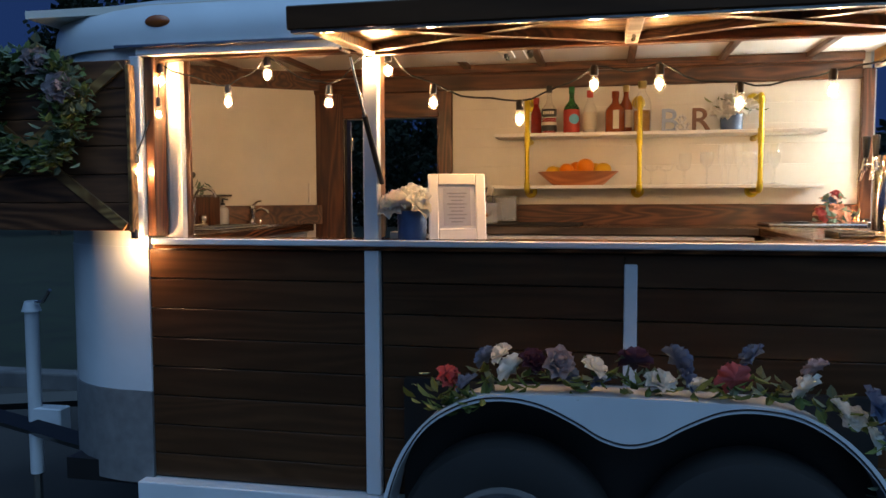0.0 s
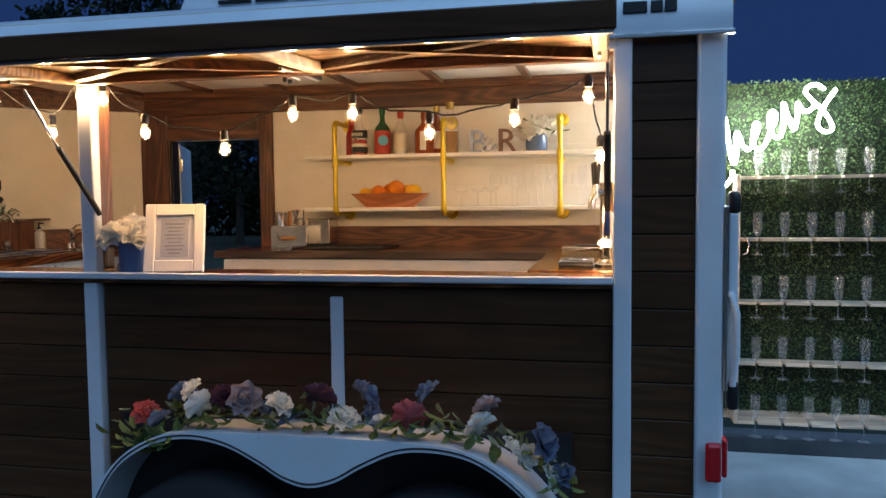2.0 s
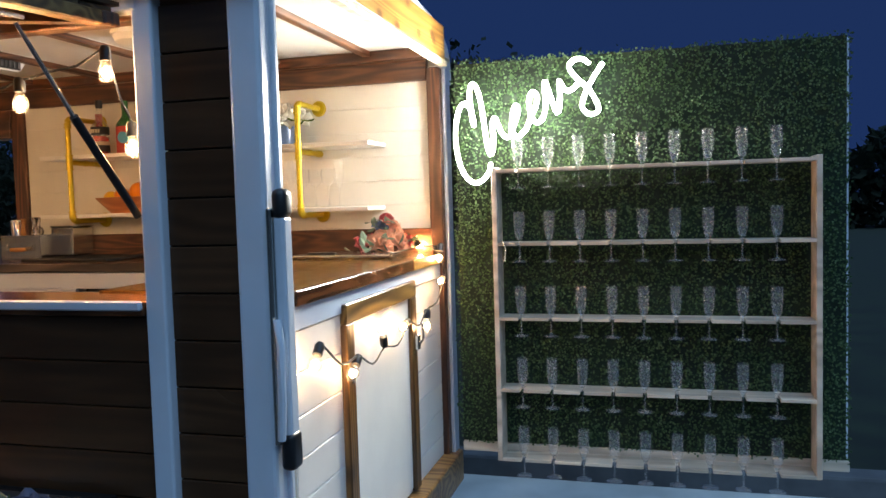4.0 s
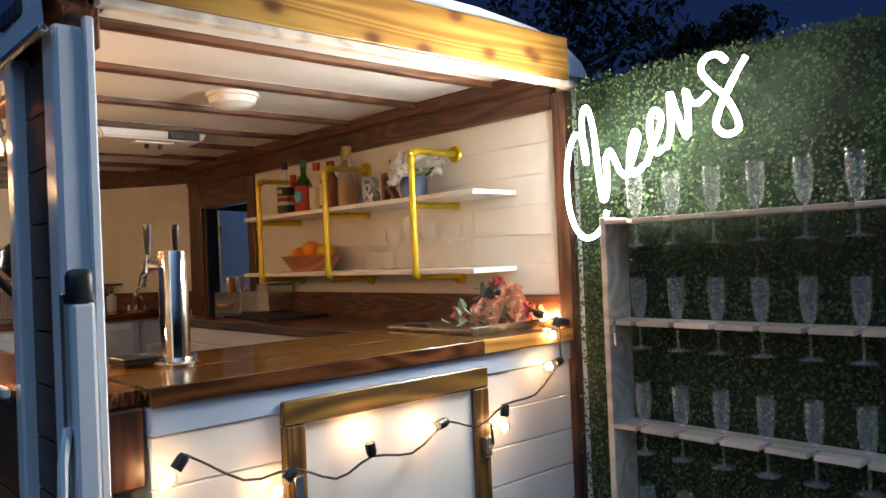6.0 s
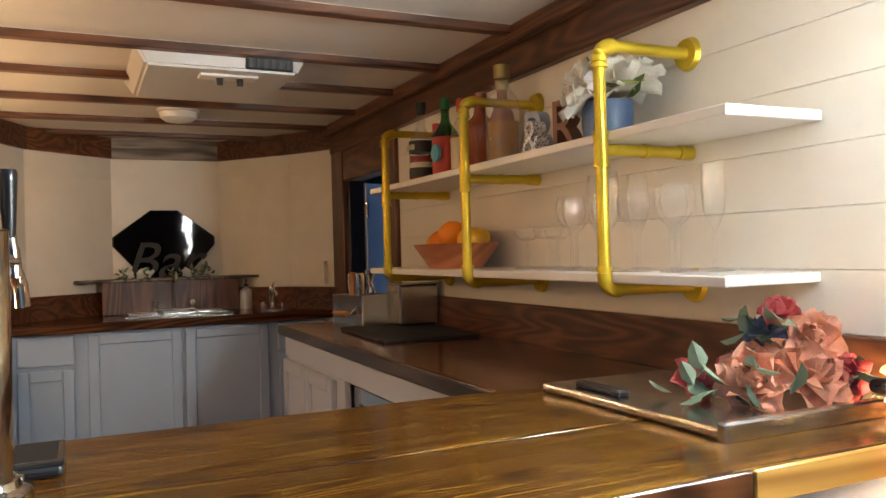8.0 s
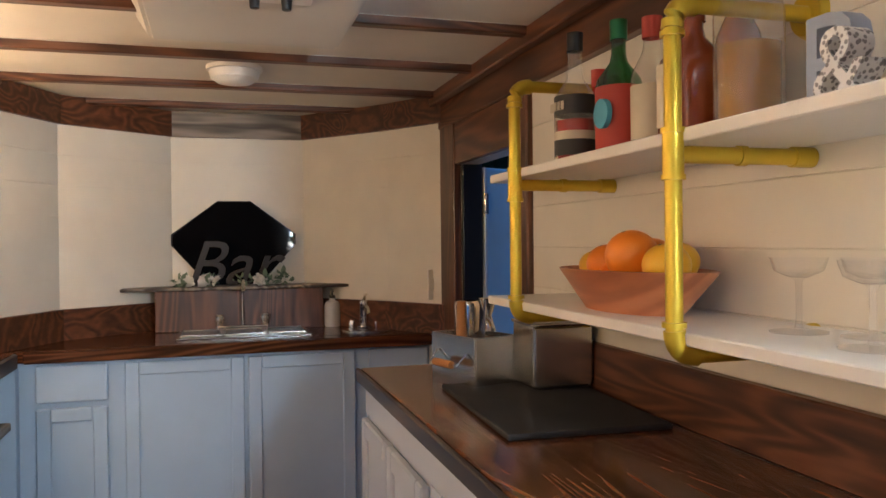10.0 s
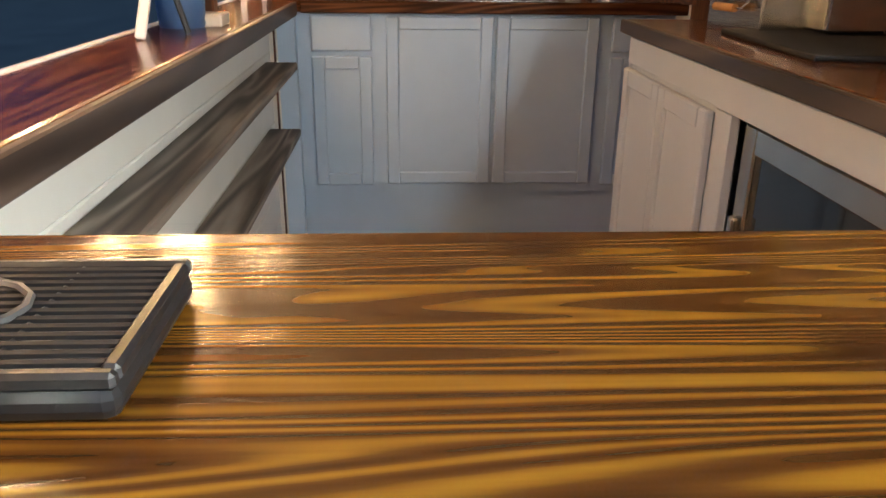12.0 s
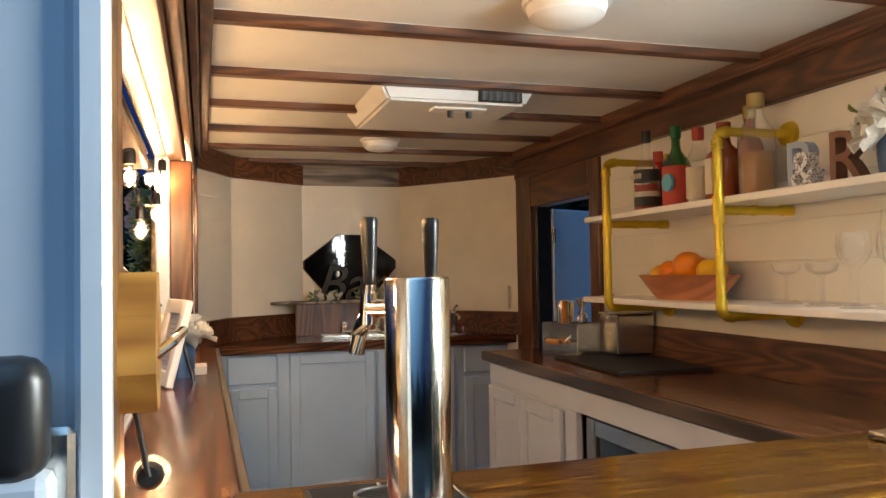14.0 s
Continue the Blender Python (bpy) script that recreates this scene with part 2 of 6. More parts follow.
def rod(bm, a, b, r0, r1=None, seg=12):
    a, b = Vector(a), Vector(b)
    d = b - a
    m = Matrix.Translation((a + b) / 2) @ d.to_track_quat("Z", "Y").to_matrix().to_4x4()
    bmesh.ops.create_cone(bm, cap_ends=True, segments=seg, radius1=r0, radius2=r0 if r1 is None else r1, depth=d.length, matrix=m)
    return bm


def tube(bm, pts, r, seg=8):
    """A tube along a line of points, with rings set square to the path."""
    pts = [Vector(p) for p in pts]
    rings, up = [], Vector((0.13, 0.31, 0.94))
    for i, p in enumerate(pts):
        d = (pts[min(i + 1, len(pts) - 1)] - pts[max(i - 1, 0)]).normalized()
        u = d.cross(up)
        u = d.cross(Vector((1, 0, 0))) if u.length < 1e-3 else u
        u.normalize()
        w = d.cross(u)
        rings.append([bm.verts.new(p + r * (math.cos(2 * math.pi * k / seg) * u + math.sin(2 * math.pi * k / seg) * w)) for k in range(seg)])
    for a, b in zip(rings, rings[1:]):
        for k in range(seg):
            bm.faces.new((a[k], a[(k + 1) % seg], b[(k + 1) % seg], b[k]))
    bm.faces.new(rings[0][::-1])
    bm.faces.new(rings[-1])
    return bm


def lathe(bm, profile, centre=(0, 0, 0), seg=20, squash=1.0):
    cx, cy, cz = centre
    rings = []
    for r, z in profile:
        if r < 1e-5:
            rings.append([bm.verts.new((cx, cy, cz + z))])
        else:
            rings.append([bm.verts.new((cx + r * math.cos(2 * math.pi * k / seg), cy + squash * r * math.sin(2 * math.pi * k / seg), cz + z)) for k in range(seg)])
    for a, b in zip(rings, rings[1:]):
        for k in range(seg):
            q = [a[k % len(a)], a[(k + 1) % len(a)], b[(k + 1) % len(b)], b[k % len(b)]]
            q = list(dict.fromkeys(q))
            if len(q) > 2:
                bm.faces.new(q)
    return bm


def prism(bm, outline, y0, y1, axis="y"):
    """A flat outline of (u, v) pairs made thick along one axis: y (u=x, v=z), x (u=y, v=z) or z (u=x, v=y)."""
    put = {"y": lambda u, v, w: (u, w, v), "x": lambda u, v, w: (w, u, v), "z": lambda u, v, w: (u, v, w)}[axis]
    a = [bm.verts.new(put(u, v, y0)) for u, v in outline]
    b = [bm.verts.new(put(u, v, y1)) for u, v in outline]
    bm.faces.new(a)
    bm.faces.new(b[::-1])
    for i in range(len(a)):
        j = (i + 1) % len(a)
        bm.faces.new((a[j], a[i], b[i], b[j]))
    return bm


def finish(name, bm, material, smooth=False):
    bmesh.ops.recalc_face_normals(bm, faces=bm.faces[:])
    me = bpy.data.meshes.new(name)
    bm.to_mesh(me)
    bm.free()
    me.materials.append(material)
    if smooth:
        for p in me.polygons:
            p.use_smooth = True
        me.set_sharp_from_angle(angle=radians(38))
    return me


def part(name, bm, material, parent, label="", smooth=False):
    ob = new(name, finish(name, bm, material, smooth))
    ob.parent = parent
    if label:
        tagged(ob, label)
    return ob


def thing(name, at, label, category, group="", kind=""):
    ob = new(name)
    ob.location = at
    ob.empty_display_size = 0.05
    return tagged(ob, label, category, group, kind)


def structure(name, bm, material, label, category, smooth=False):
    return tagged(new(name, finish(name, bm, material, smooth)), label, category, kind="structure")


def cbox(x0, x1, y0, y1, z0, z1, bev=0.0, seg=1):
    return box(bm_new(), x0, x1, y0, y1, z0, z1, bev, seg)


# ---- ground ----
bm = bm_new()
g = 26
gx = [-400, -150, -60, -25] + [-12 + 24 * i / g for i in range(g + 1)] + [25, 60, 150, 400]
vs = [[bm.verts.new((x, y, 0.0 if max(abs(x), abs(y)) > 20 else 0.006 * noise.noise((x * 0.8, y * 0.8, 0)) - 0.004)) for x in gx] for y in gx]
for i in range(len(gx) - 1):
    for j in range(len(gx) - 1):
        bm.faces.new((vs[i][j], vs[i][j + 1], vs[i + 1][j + 1], vs[i + 1][j]))
structure("ground", bm, M_ASPHALT, "worn dark asphalt lot at dusk", "ground")
# apron colour is extra pale, in place of the strong light on this ground
structure("pavement", cbox(0.85, 9.0, 3.2, 5.42, -0.05, 0.014, 0.006), paint("pale_lit_concrete", (0.62, 0.60, 0.55), 0.8, mottle=0.25, bump=0.5, scale=2.5), "pale concrete apron behind the trailer, coloured brighter as if lit", "pavement")
structure("kerb", cbox(-14, 14, 5.42, 5.58, -0.05, 0.13, 0.02, 2), paint("kerb_concrete", (0.11, 0.11, 0.115), 0.8, mottle=0.3, bump=0.5), "low concrete kerb at the edge of the lot", "kerb")
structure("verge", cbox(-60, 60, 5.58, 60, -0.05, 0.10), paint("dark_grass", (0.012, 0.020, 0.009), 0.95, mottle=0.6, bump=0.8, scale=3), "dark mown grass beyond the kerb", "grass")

# ---- trailer body: floor, walls, ceiling, roof ----
X0, X1 = -1.78, 1.25          # straight part of the body
YN, YF = 2.70, 4.35           # outer faces of the near and the far side
ZF, ZC = 0.50, 2.262           # floor, ceiling
NOSE_IN = [(-1.66, 2.785), (-1.99, 2.945), (-2.27, 3.31), (-2.27, 3.835), (-1.92, 4.12), (-1.65, 4.288)]


def nose_out(off=0.0, steps=20):
    pts = []
    for i in range(steps + 1):
        a = math.pi * i / steps
        c, s_ = math.cos(a), math.sin(a)
        pts.append((X0 - (0.62 + off) * (abs(s_) ** 0.75), 3.525 - (0.825 + off) * (abs(c) ** 0.8) * (1 if c > 0 else -1)))
    return pts


floor = structure("floor", cbox(-2.20, X1, YN + 0.03, YF - 0.03, 0.40, ZF - 0.012), M_BLACK, "red-brown plank floor of the trailer", "floor")

near = structure("wall_near", cbox(X0, 1.186, 2.722, 2.768, 0.45, 1.352), M_BLACK, "dark plank side wall of the trailer below the serving hatches", "wall")
for k in range(8):                                   # outside planks in three bays
    z0, z1 = 1.352 - 0.1152 * (k + 1), 1.352 - 0.1152 * k
    z0 = max(z0, 0.452)
    for xa, xb in ((X0 + 0.002, -0.902), (-0.838, 0.02), (0.02, 0.942)):
        part("plank", cbox(xa, xb - 0.001, 2.702, 2.722, z0 + 0.002, z1 - 0.002, 0.0018), M_SIDE, near)
for k in range(14):                                  # narrow bay by the rear corner
    z1 = 2.10 - 0.1152 * k
    part("plank", cbox(0.998, 1.186, 2.704, 2.722, max(0.452, z1 - 0.1132), z1 - 0.002, 0.0018), M_SIDE, near)
part("backing", cbox(0.998, 1.186, 2.722, 2.735, 1.352, 2.12), M_BLACK, near)
for k in range(7):                                   # white boards on the inside
    z1 = 1.345 - 0.1225 * k
    part("board", cbox(-1.70, 1.20, 2.768, 2.784, max(ZF, z1 - 0.1205), z1, 0.003), M_SHIP, near)
part("inner_lining", cbox(0.999, 1.185, 2.735, 2.745, 1.40, 2.14, 0.003), M_OLIVEZ, near, "olive-brown pine lining by the rear corner")
header = structure("header_near", cbox(X0, 1.25, 2.715, 2.765, 2.085, ZC), M_TRIM, "dark stained header board above the serving hatches", "wall")
part("hatch_rail", cbox(X0 - 0.02, 0.96, 2.675, 2.715, 2.085, 2.118, 0.006, 2), M_METAL, header, "pale metal rail above the hatches")
part("inner_board", cbox(-1.66, 1.24, 2.765, 2.79, 2.106, 2.20, 0.004), M_TRIM, header, "dark stained board")
part("soffit_board", cbox(-1.74, 0.945, 2.716, 2.764, 2.074, 2.0845, 0.002), M_TRIM, header)

for nm, xa, xb, zt in (("post", -0.902, -0.846, 2.085), ("post", 0.942, 0.998, 2.125)):
    p = structure(nm, cbox(xa, xb, 2.676, 2.72, 0.45, zt, 0.006, 2), M_METAL, "white metal post between the hatch bays", "post")
    part("inner_post", cbox(xa + 0.004, xb - 0.004, 2.72, 2.79 if xa < 0 else 2.744, 1.40, 2.07, 0.004), M_TRIMZ, p, "dark stained wooden post")
structure("trim_strip", cbox(0.018, 0.063, 2.690, 2.702, 0.80, 1.318, 0.004), M_METAL, "white metal strip on the dark planks", "trim")
corner = structure("corner_post", cbox(1.186, 1.268, 2.690, 2.750, 0.42, 2.14, 0.010, 2), M_METAL, "white metal rear corner post of the trailer", "post")
part("door_seal", cbox(1.255, 1.278, 2.746, 2.766, 0.50, 2.16, 0.004), M_METAL, corner)
structure("front_edge_post", cbox(X0 - 0.045, X0, 2.672, 2.71, 1.40, 2.085, 0.006, 2), M_METAL, "pale metal edge of the front hatch opening", "post")
p = structure("inner_jamb", cbox(X0, -1.742, 2.70, 2.79, 1.40, 2.085, 0.004), M_TRIMZ, "dark wooden jamb of the front hatch", "trim")
part("front_post", cbox(-1.70, -1.64, 2.785, 2.80, 1.40, 2.20, 0.003), M_TRIMZ, p)
rail = structure("bottom_rail", cbox(X0 - 0.04, 1.268, 2.640, 2.722, 0.36, 0.447, 0.006, 2), M_METAL, "white metal rail along the trailer's lower edge", "trim")

# far wall with its side door
bm = bm_new()
box(bm, -1.65, -1.52, 4.29, YF, 0.45, 2.30)
box(bm, -0.96, X1, 4.29, YF, 0.45, 2.30)
box(bm, -1.52, -0.96, 4.29, YF, 1.99, 2.30)
far = structure("wall_far", bm, M_WHITE, "cream painted inner wall of the trailer with a doorway", "wall")
for k in range(6):
    z0 = 1.502 + 0.1048 * k
    part("board", cbox(-0.885, 1.205, 4.2855, 4.2895, z0 + 0.0006, z0 + 0.1042, 0.001), M_WHITE, far)
fr = structure("door_frame", cbox(-0.962, -0.885, 4.268, 4.29, ZF, 2.13, 0.004), M_TRIMZ, "dark stained wooden frame round the side doorway", "door frame")
part("frame_board", cbox(-1.70, -1.522, 4.262, 4.29, ZF, 2.14, 0.004), M_TRIMZ, fr)
part("frame_board", cbox(-1.522, -0.962, 4.266, 4.29, 1.99, 2.13, 0.004), M_TRIM, fr)
part("jamb", cbox(-1.524, -1.505, 4.29, 4.36, ZF, 1.99, 0.002), M_BLACK, fr)
part("jamb", cbox(-0.975, -0.958, 4.29, 4.36, ZF, 1.99, 0.002), M_TRIMZ, fr)
dr = thing("side_door", (-1.53, 4.37, 0.52), "bright blue trailer side door standing open outwards", "door")
dr.rotation_euler = (0, 0, radians(114))
part("door_leaf", cbox(0, 0.62, -0.02, 0.02, 0, 1.46, 0.006, 2), M_DOORBLUE, dr)
part("edge_trim", cbox(-0.012, 0.0, -0.024, 0.024, 0, 1.46, 0.002), M_METAL, dr)
for z in (0.2, 0.75, 1.3):
    part("hinge", rod(bm_new(), (-0.012, -0.03, z), (-0.012, -0.03, z + 0.07), 0.008), M_STEEL, dr)

# faceted front wall
bm = bm_new()
for (xa, ya), (xb, yb) in zip(NOSE_IN, NOSE_IN[1:]):
    d = Vector((xb - xa, yb - ya, 0)).normalized()
    nrm = Vector((d.y, -d.x, 0)) * -1
    nrm = nrm if nrm.dot(Vector((-1, 0, 0))) > 0 or nrm.dot(Vector((xa + 1.5, ya - 3.5, 0))) > 0 else -nrm
    q = [Vector((xa, ya, 0)), Vector((xb, yb, 0)), Vector((xb, yb, 0)) + nrm * 0.02, Vector((xa, ya, 0)) + nrm * 0.02]
    prism(bm, [(v.x, v.y) for v in q], ZF, ZC, "z")
front = structure("wall_front", bm, M_WHITE, "cream faceted front wall of the trailer in five panels", "wall")
bm = bm_new()
o, i_ = nose_out(), nose_out(-0.03)
prism(bm, o + i_[::-1], 1.36, 2.16, "z")
structure("nose_upper", bm, M_METAL, "rounded white metal front of the trailer", "trailer front", True)
bm = bm_new()
o, i_ = nose_out(0.004), nose_out(-0.03)
prism(bm, o + i_[::-1], 0.79, 1.36, "z")
structure("nose_middle", bm, M_METAL, "rounded white metal skin of the trailer's front", "trailer front", True)
bm = bm_new()
o, i_ = nose_out(0.008), nose_out(-0.03)
prism(bm, o + i_[::-1], 0.42, 0.788, "z")
structure("stone_guard", bm, M_TREAD, "grey metal stone guard round the trailer's lower front", "trailer front", True)

# ceiling with battens, crown boards
bm = cbox(-2.32, X1, 2.74, 4.32, ZC, ZC + 0.03)
for x in (0.95, 0.53, 0.075, -0.385, -0.79, -1.225, -1.65, -2.05):
    ya, yb = (2.79, 4.26) if x > -1.7 else (3.0, 4.05)
    box(bm, x - 0.018, x + 0.018, ya, yb, ZC - 0.024, ZC + 0.001, 0.003)
ceiling = structure("ceiling", bm, M_CEIL, "white ceiling panels between dark stained battens", "ceiling")
ceiling.data.materials.append(M_TRIMY)
for p in ceiling.data.polygons:
    if p.center.z < ZC - 0.0005 and p.area < 0.5 and p.index > 5:
        p.material_index = 1
cr = structure("crown_far", cbox(-1.70, 1.205, 4.258, 4.29, 2.13, 2.246, 0.004), M_TRIM, "dark stained crown boards along the ceiling edge", "trim")
part("upper_board", cbox(-1.70, 1.205, 4.225, 4.258, 2.215, 2.2615, 0.004), M_TRIM, cr)
cr = structure("crown_near", cbox(-1.70, 1.24, 2.792, 2.815, 2.20, 2.2615, 0.004), M_TRIM, "dark stained crown board above the hatches", "trim")
part("upper_board", cbox(-1.70, 1.24, 2.815, 2.845, 2.232, 2.2615, 0.004), M_TRIM, cr)
crf = None
for k, ((xa, ya), (xb, yb)) in enumerate(zip(NOSE_IN, NOSE_IN[1:])):
    d = Vector((xb - xa, yb - ya, 0)).normalized()
    inn = Vector((1.4, 0, 0)) + Vector((0, 3.55 - (ya + yb) / 2, 0))
    nrm = Vector((-d.y, d.x, 0))
    nrm = nrm if nrm.dot(inn) > 0 else -nrm
    q = [Vector((xa, ya, 0)), Vector((xb, yb, 0)), Vector((xb, yb, 0)) + nrm * 0.022, Vector((xa, ya, 0)) + nrm * 0.022]
    b1 = prism(bm_new(), [(v.x, v.y) for v in q], 2.155, ZC - 0.006, "z")
    mm = M_GREYY if k == 2 else M_TRIMY
    if crf is None:
        crf = structure("crown_front", b1, mm, "dark stained boards above the faceted front wall, the middle one weathered grey", "trim")
        bsf = structure("backsplash_front", prism(bm_new(), [(v.x, v.y) for v in q], 1.39, 1.50, "z"), M_TRIMY, "dark stained backsplash boards behind the sink counter", "backsplash")
    else:
        part("board", b1, mm, crf)
    q2 = [Vector((xa, ya, 0)), Vector((xb, yb, 0)), Vector((xb, yb, 0)) + nrm * 0.004, Vector((xa, ya, 0)) + nrm * 0.004]
    for j in range(6):
        z0 = 1.50 + 0.1095 * j
        part("board", prism(bm_new(), [(v.x, v.y) for v in q2], z0 + 0.0007, z0 + 0.1088, "z"), M_WHITE, front)
    if k:
        part("board", prism(bm_new(), [(v.x, v.y) for v in q], 1.39, 1.50, "z"), M_TRIMY, bsf)

# roof: rounded white shell
prof = [(2.672, 2.118), (2.668, 2.17), (2.682, 2.225), (2.72, 2.275), (2.80, 2.32), (2.95, 2.355), (3.2, 2.375), (3.525, 2.38)]
prof = prof + [(7.05 - y, z) for y, z in prof[-2::-1]]
bm = bm_new()
xs = [1.282, X0]
rings = [[bm.verts.new((x, y, z)) for y, z in prof] for x in xs]
for t_ in (0.25, 0.5, 0.72, 0.88, 0.97):
    rings.append([bm.verts.new((X0 - 0.66 * math.sin(t_ * 1.5708), 3.525 + (y - 3.525) * (math.cos(t_ * 1.5708) ** 0.55), 2.118 + (z - 2.118) * (1 - 0.45 * t_ * t_))) for y, z in prof])
for a, b in zip(rings, rings[1:]):
    for k in range(len(prof) - 1):
        bm.faces.new((a[k], a[k + 1], b[k + 1], b[k]))
bm.faces.new(rings[0][2:-2])
bm.faces.new(rings[-1][::-1])
roof = structure("roof", bm, M_METAL, "white rounded metal roof of the trailer", "roof", True)
part("drip_edge", cbox(X0 - 0.1, 1.29, 2.66, 2.676, 2.112, 2.126, 0.003), M_STEEL, roof)
b1 = bm_new()
bmesh.ops.create_uvsphere(b1, u_segments=14, v_segments=8, radius=1, matrix=Matrix.Translation((-1.70, 2.676, 2.21)) @ Matrix.Diagonal((0.052, 0.016, 0.024, 1)))
part("marker_lamp", b1, M_AMBER, roof, "amber oval marker lamp", True)
for k, (xa, w, h) in enumerate(((0.62, 0.07, 0.04), (0.70, 0.012, 0.05), (0.725, 0.05, 0.03), (0.785, 0.04, 0.03), (0.835, 0.05, 0.03), (0.895, 0.045, 0.03), (0.97, 0.07, 0.034), (1.05, 0.035, 0.034), (1.09, 0.035, 0.034))):
    part("lettering_bar", cbox(xa, xa + w, 2.664, 2.674, 2.186, 2.186 + h, 0.002), M_BLACK, roof)

# rear end
rh = structure("rear_header", cbox(1.25, 1.292, 2.70, 4.25, 2.205, 2.345, 0.005, 2), M_PINE, "golden knotty pine board above the open rear end", "header")
part("edge_trim", cbox(1.262, 1.294, 2.77, 4.28, 2.182, 2.204, 0.003), M_PALEWOOD, rh)
structure("rear_jamb_far", cbox(1.205, 1.262, 4.255, 4.345, 0.48, 2.18, 0.004), M_TRIMZ, "brown wooden jamb at the far rear corner", "jamb")
structure("rear_corner_far", cbox(1.262, 1.28, 4.29, 4.36, 0.42, 2.18, 0.004), M_METAL, "white metal far rear corner post", "post")
structure("rear_sill", cbox(1.22, 1.30, 2.70, 4.35, 0.38, 0.52, 0.008, 2), M_PINEX, "pale wooden rear sill of the trailer", "sill")

# ---- rear bar ----
bar = thing("rear_bar", (0.95, 3.57, ZF), "bar with white shiplap front and varnished burnt-pine top", "bar")
oo = Vector((0.95, 3.57, ZF))


def lb(ob, x0, x1, y0, y1, z0, z1, bev=0.0, seg=1):
    """A box given in world metres, in the frame of a thing at ob.location."""
    o_ = ob.location
    return cbox(x0 - o_.x, x1 - o_.x, y0 - o_.y, y1 - o_.y, z0 - o_.z, z1 - o_.z, bev, seg)


part("bar_top", lb(bar, 0.660, 0.985, 2.857, 4.284, 1.356, 1.398, 0.005, 2), M_BAR, bar, "glossy burnt-pine board with golden grain")
part("bar_top", lb(bar, 0.988, 1.252, 2.857, 4.284, 1.356, 1.398, 0.005, 2), M_BAR, bar, "glossy burnt-pine board with golden grain")
part("trim_band", lb(bar, 1.20, 1.243, 2.862, 4.28, 1.292, 1.355, 0.003), M_BLUE, bar, "pale blue-white band under the bar top")
part("carcass", lb(bar, 0.69, 1.218, 2.87, 4.28, ZF, 1.35), M_SHIP, bar)
for k in range(7):
    z1 = 1.29 - 0.1135 * k
    part("shiplap_board", lb(bar, 1.218, 1.236, 2.862, 4.28, max(ZF + 0.02, z1 - 0.1115), z1, 0.003), M_SHIP, bar)
dp = part("door_panel", lb(bar, 1.236, 1.243, 3.225, 3.80, ZF + 0.04, 1.262), M_SHIP, bar, "white door panel")
part("door_stile", lb(bar, 1.236, 1.258, 3.170, 3.23, ZF + 0.03, 1.260, 0.004), M_OLIVEZ, bar)
part("door_stile", lb(bar, 1.236, 1.258, 3.796, 3.856, ZF + 0.03, 1.260, 0.004), M_OLIVEZ, bar)
part("door_rail", lb(bar, 1.236, 1.258, 3.170, 3.856, 1.260, 1.320, 0.004), M_OLIVE, bar)
part("nosing", lb(bar, 1.2525, 1.258, 2.857, 3.842, 1.357, 1.397, 0.002), M_COUNTERY, bar, "dark brown front edge of the bar top")
part("nosing", lb(bar, 1.2525, 1.2585, 3.844, 4.284, 1.357, 1.397, 0.002), M_PINE, bar, "golden knotty front edge of the bar top")
part("latch_hook", tube(bm_new(), [(0.32, 0.262, 0.66), (0.336, 0.262, 0.655), (0.338, 0.262, 0.60), (0.328, 0.262, 0.585), (0.318, 0.262, 0.60)], 0.005, 8), M_STEEL, bar, "", True)
part("latch", lb(bar, 1.258, 1.275, 3.815, 3.845, 1.06, 1.12, 0.004), M_STEEL, bar)
part("hinge", lb(bar, 1.258, 1.264, 3.19, 3.215, 1.08, 1.14, 0.002), M_STEEL, bar)

# ---- counters ----
sc = thing("serving_counter", (-0.3, 2.77, 1.36), "long dark varnished serving counter along the hatches", "counter")
part("top_board", lb(sc, -1.74, 0.941, 2.668, 2.868, 1.356, 1.392, 0.006, 2), M_COUNTER, sc)
part("top_board", lb(sc, 0.942, 1.20, 2.746, 2.868, 1.356, 1.392, 0.004, 2), M_COUNTER, sc)
part("end_board", lb(sc, 1.20, 1.222, 2.77, 2.856, 1.185, 1.354, 0.004), M_TRIMZ, sc, "dark stained end board")
part("front_edge", lb(sc, -1.66, 0.656, 2.868, 2.884, 1.345, 1.391, 0.003), M_EDGE, sc)
part("outer_edge", lb(sc, -1.74, 0.942, 2.652, 2.668, 1.372, 1.396, 0.004), M_METAL, sc, "pale metal sill edge")

fc = thing("far_counter", (-0.15, 4.05, ZF), "dark varnished counter on pale grey, warm-lit cabinets along the far wall", "counter")
part("worktop", lb(fc, -1.015, 0.658, 3.842, 4.268, 1.358, 1.395, 0.006, 2), M_COUNTER, fc)
part("worktop_edge", lb(fc, -1.017, 0.658, 3.830, 3.842, 1.360, 1.3945, 0.003), M_EDGE, fc)
part("end_panel", lb(fc, -0.972, -0.955, 3.850, 4.266, ZF, 1.354, 0.002), M_CABWARM, fc)
part("back_panel", lb(fc, -0.955, 0.648, 4.25, 4.268, ZF, 1.354), M_CABWARM, fc)
part("face_frame", lb(fc, -0.972, 0.640, 3.848, 3.868, 1.286, 1.354, 0.002), M_CABWARM, fc)
part("face_frame", lb(fc, -0.343, -0.268, 3.848, 3.868, 0.555, 1.285, 0.002), M_CABWARM, fc)
part("face_frame", lb(fc, -0.972, -0.344, 3.854, 3.868, 0.555, 1.285), M_CABWARM, fc)
part("face_frame", lb(fc, 0.495, 0.640, 3.848, 3.868, 0.555, 1.285, 0.002), M_CABWARM, fc)
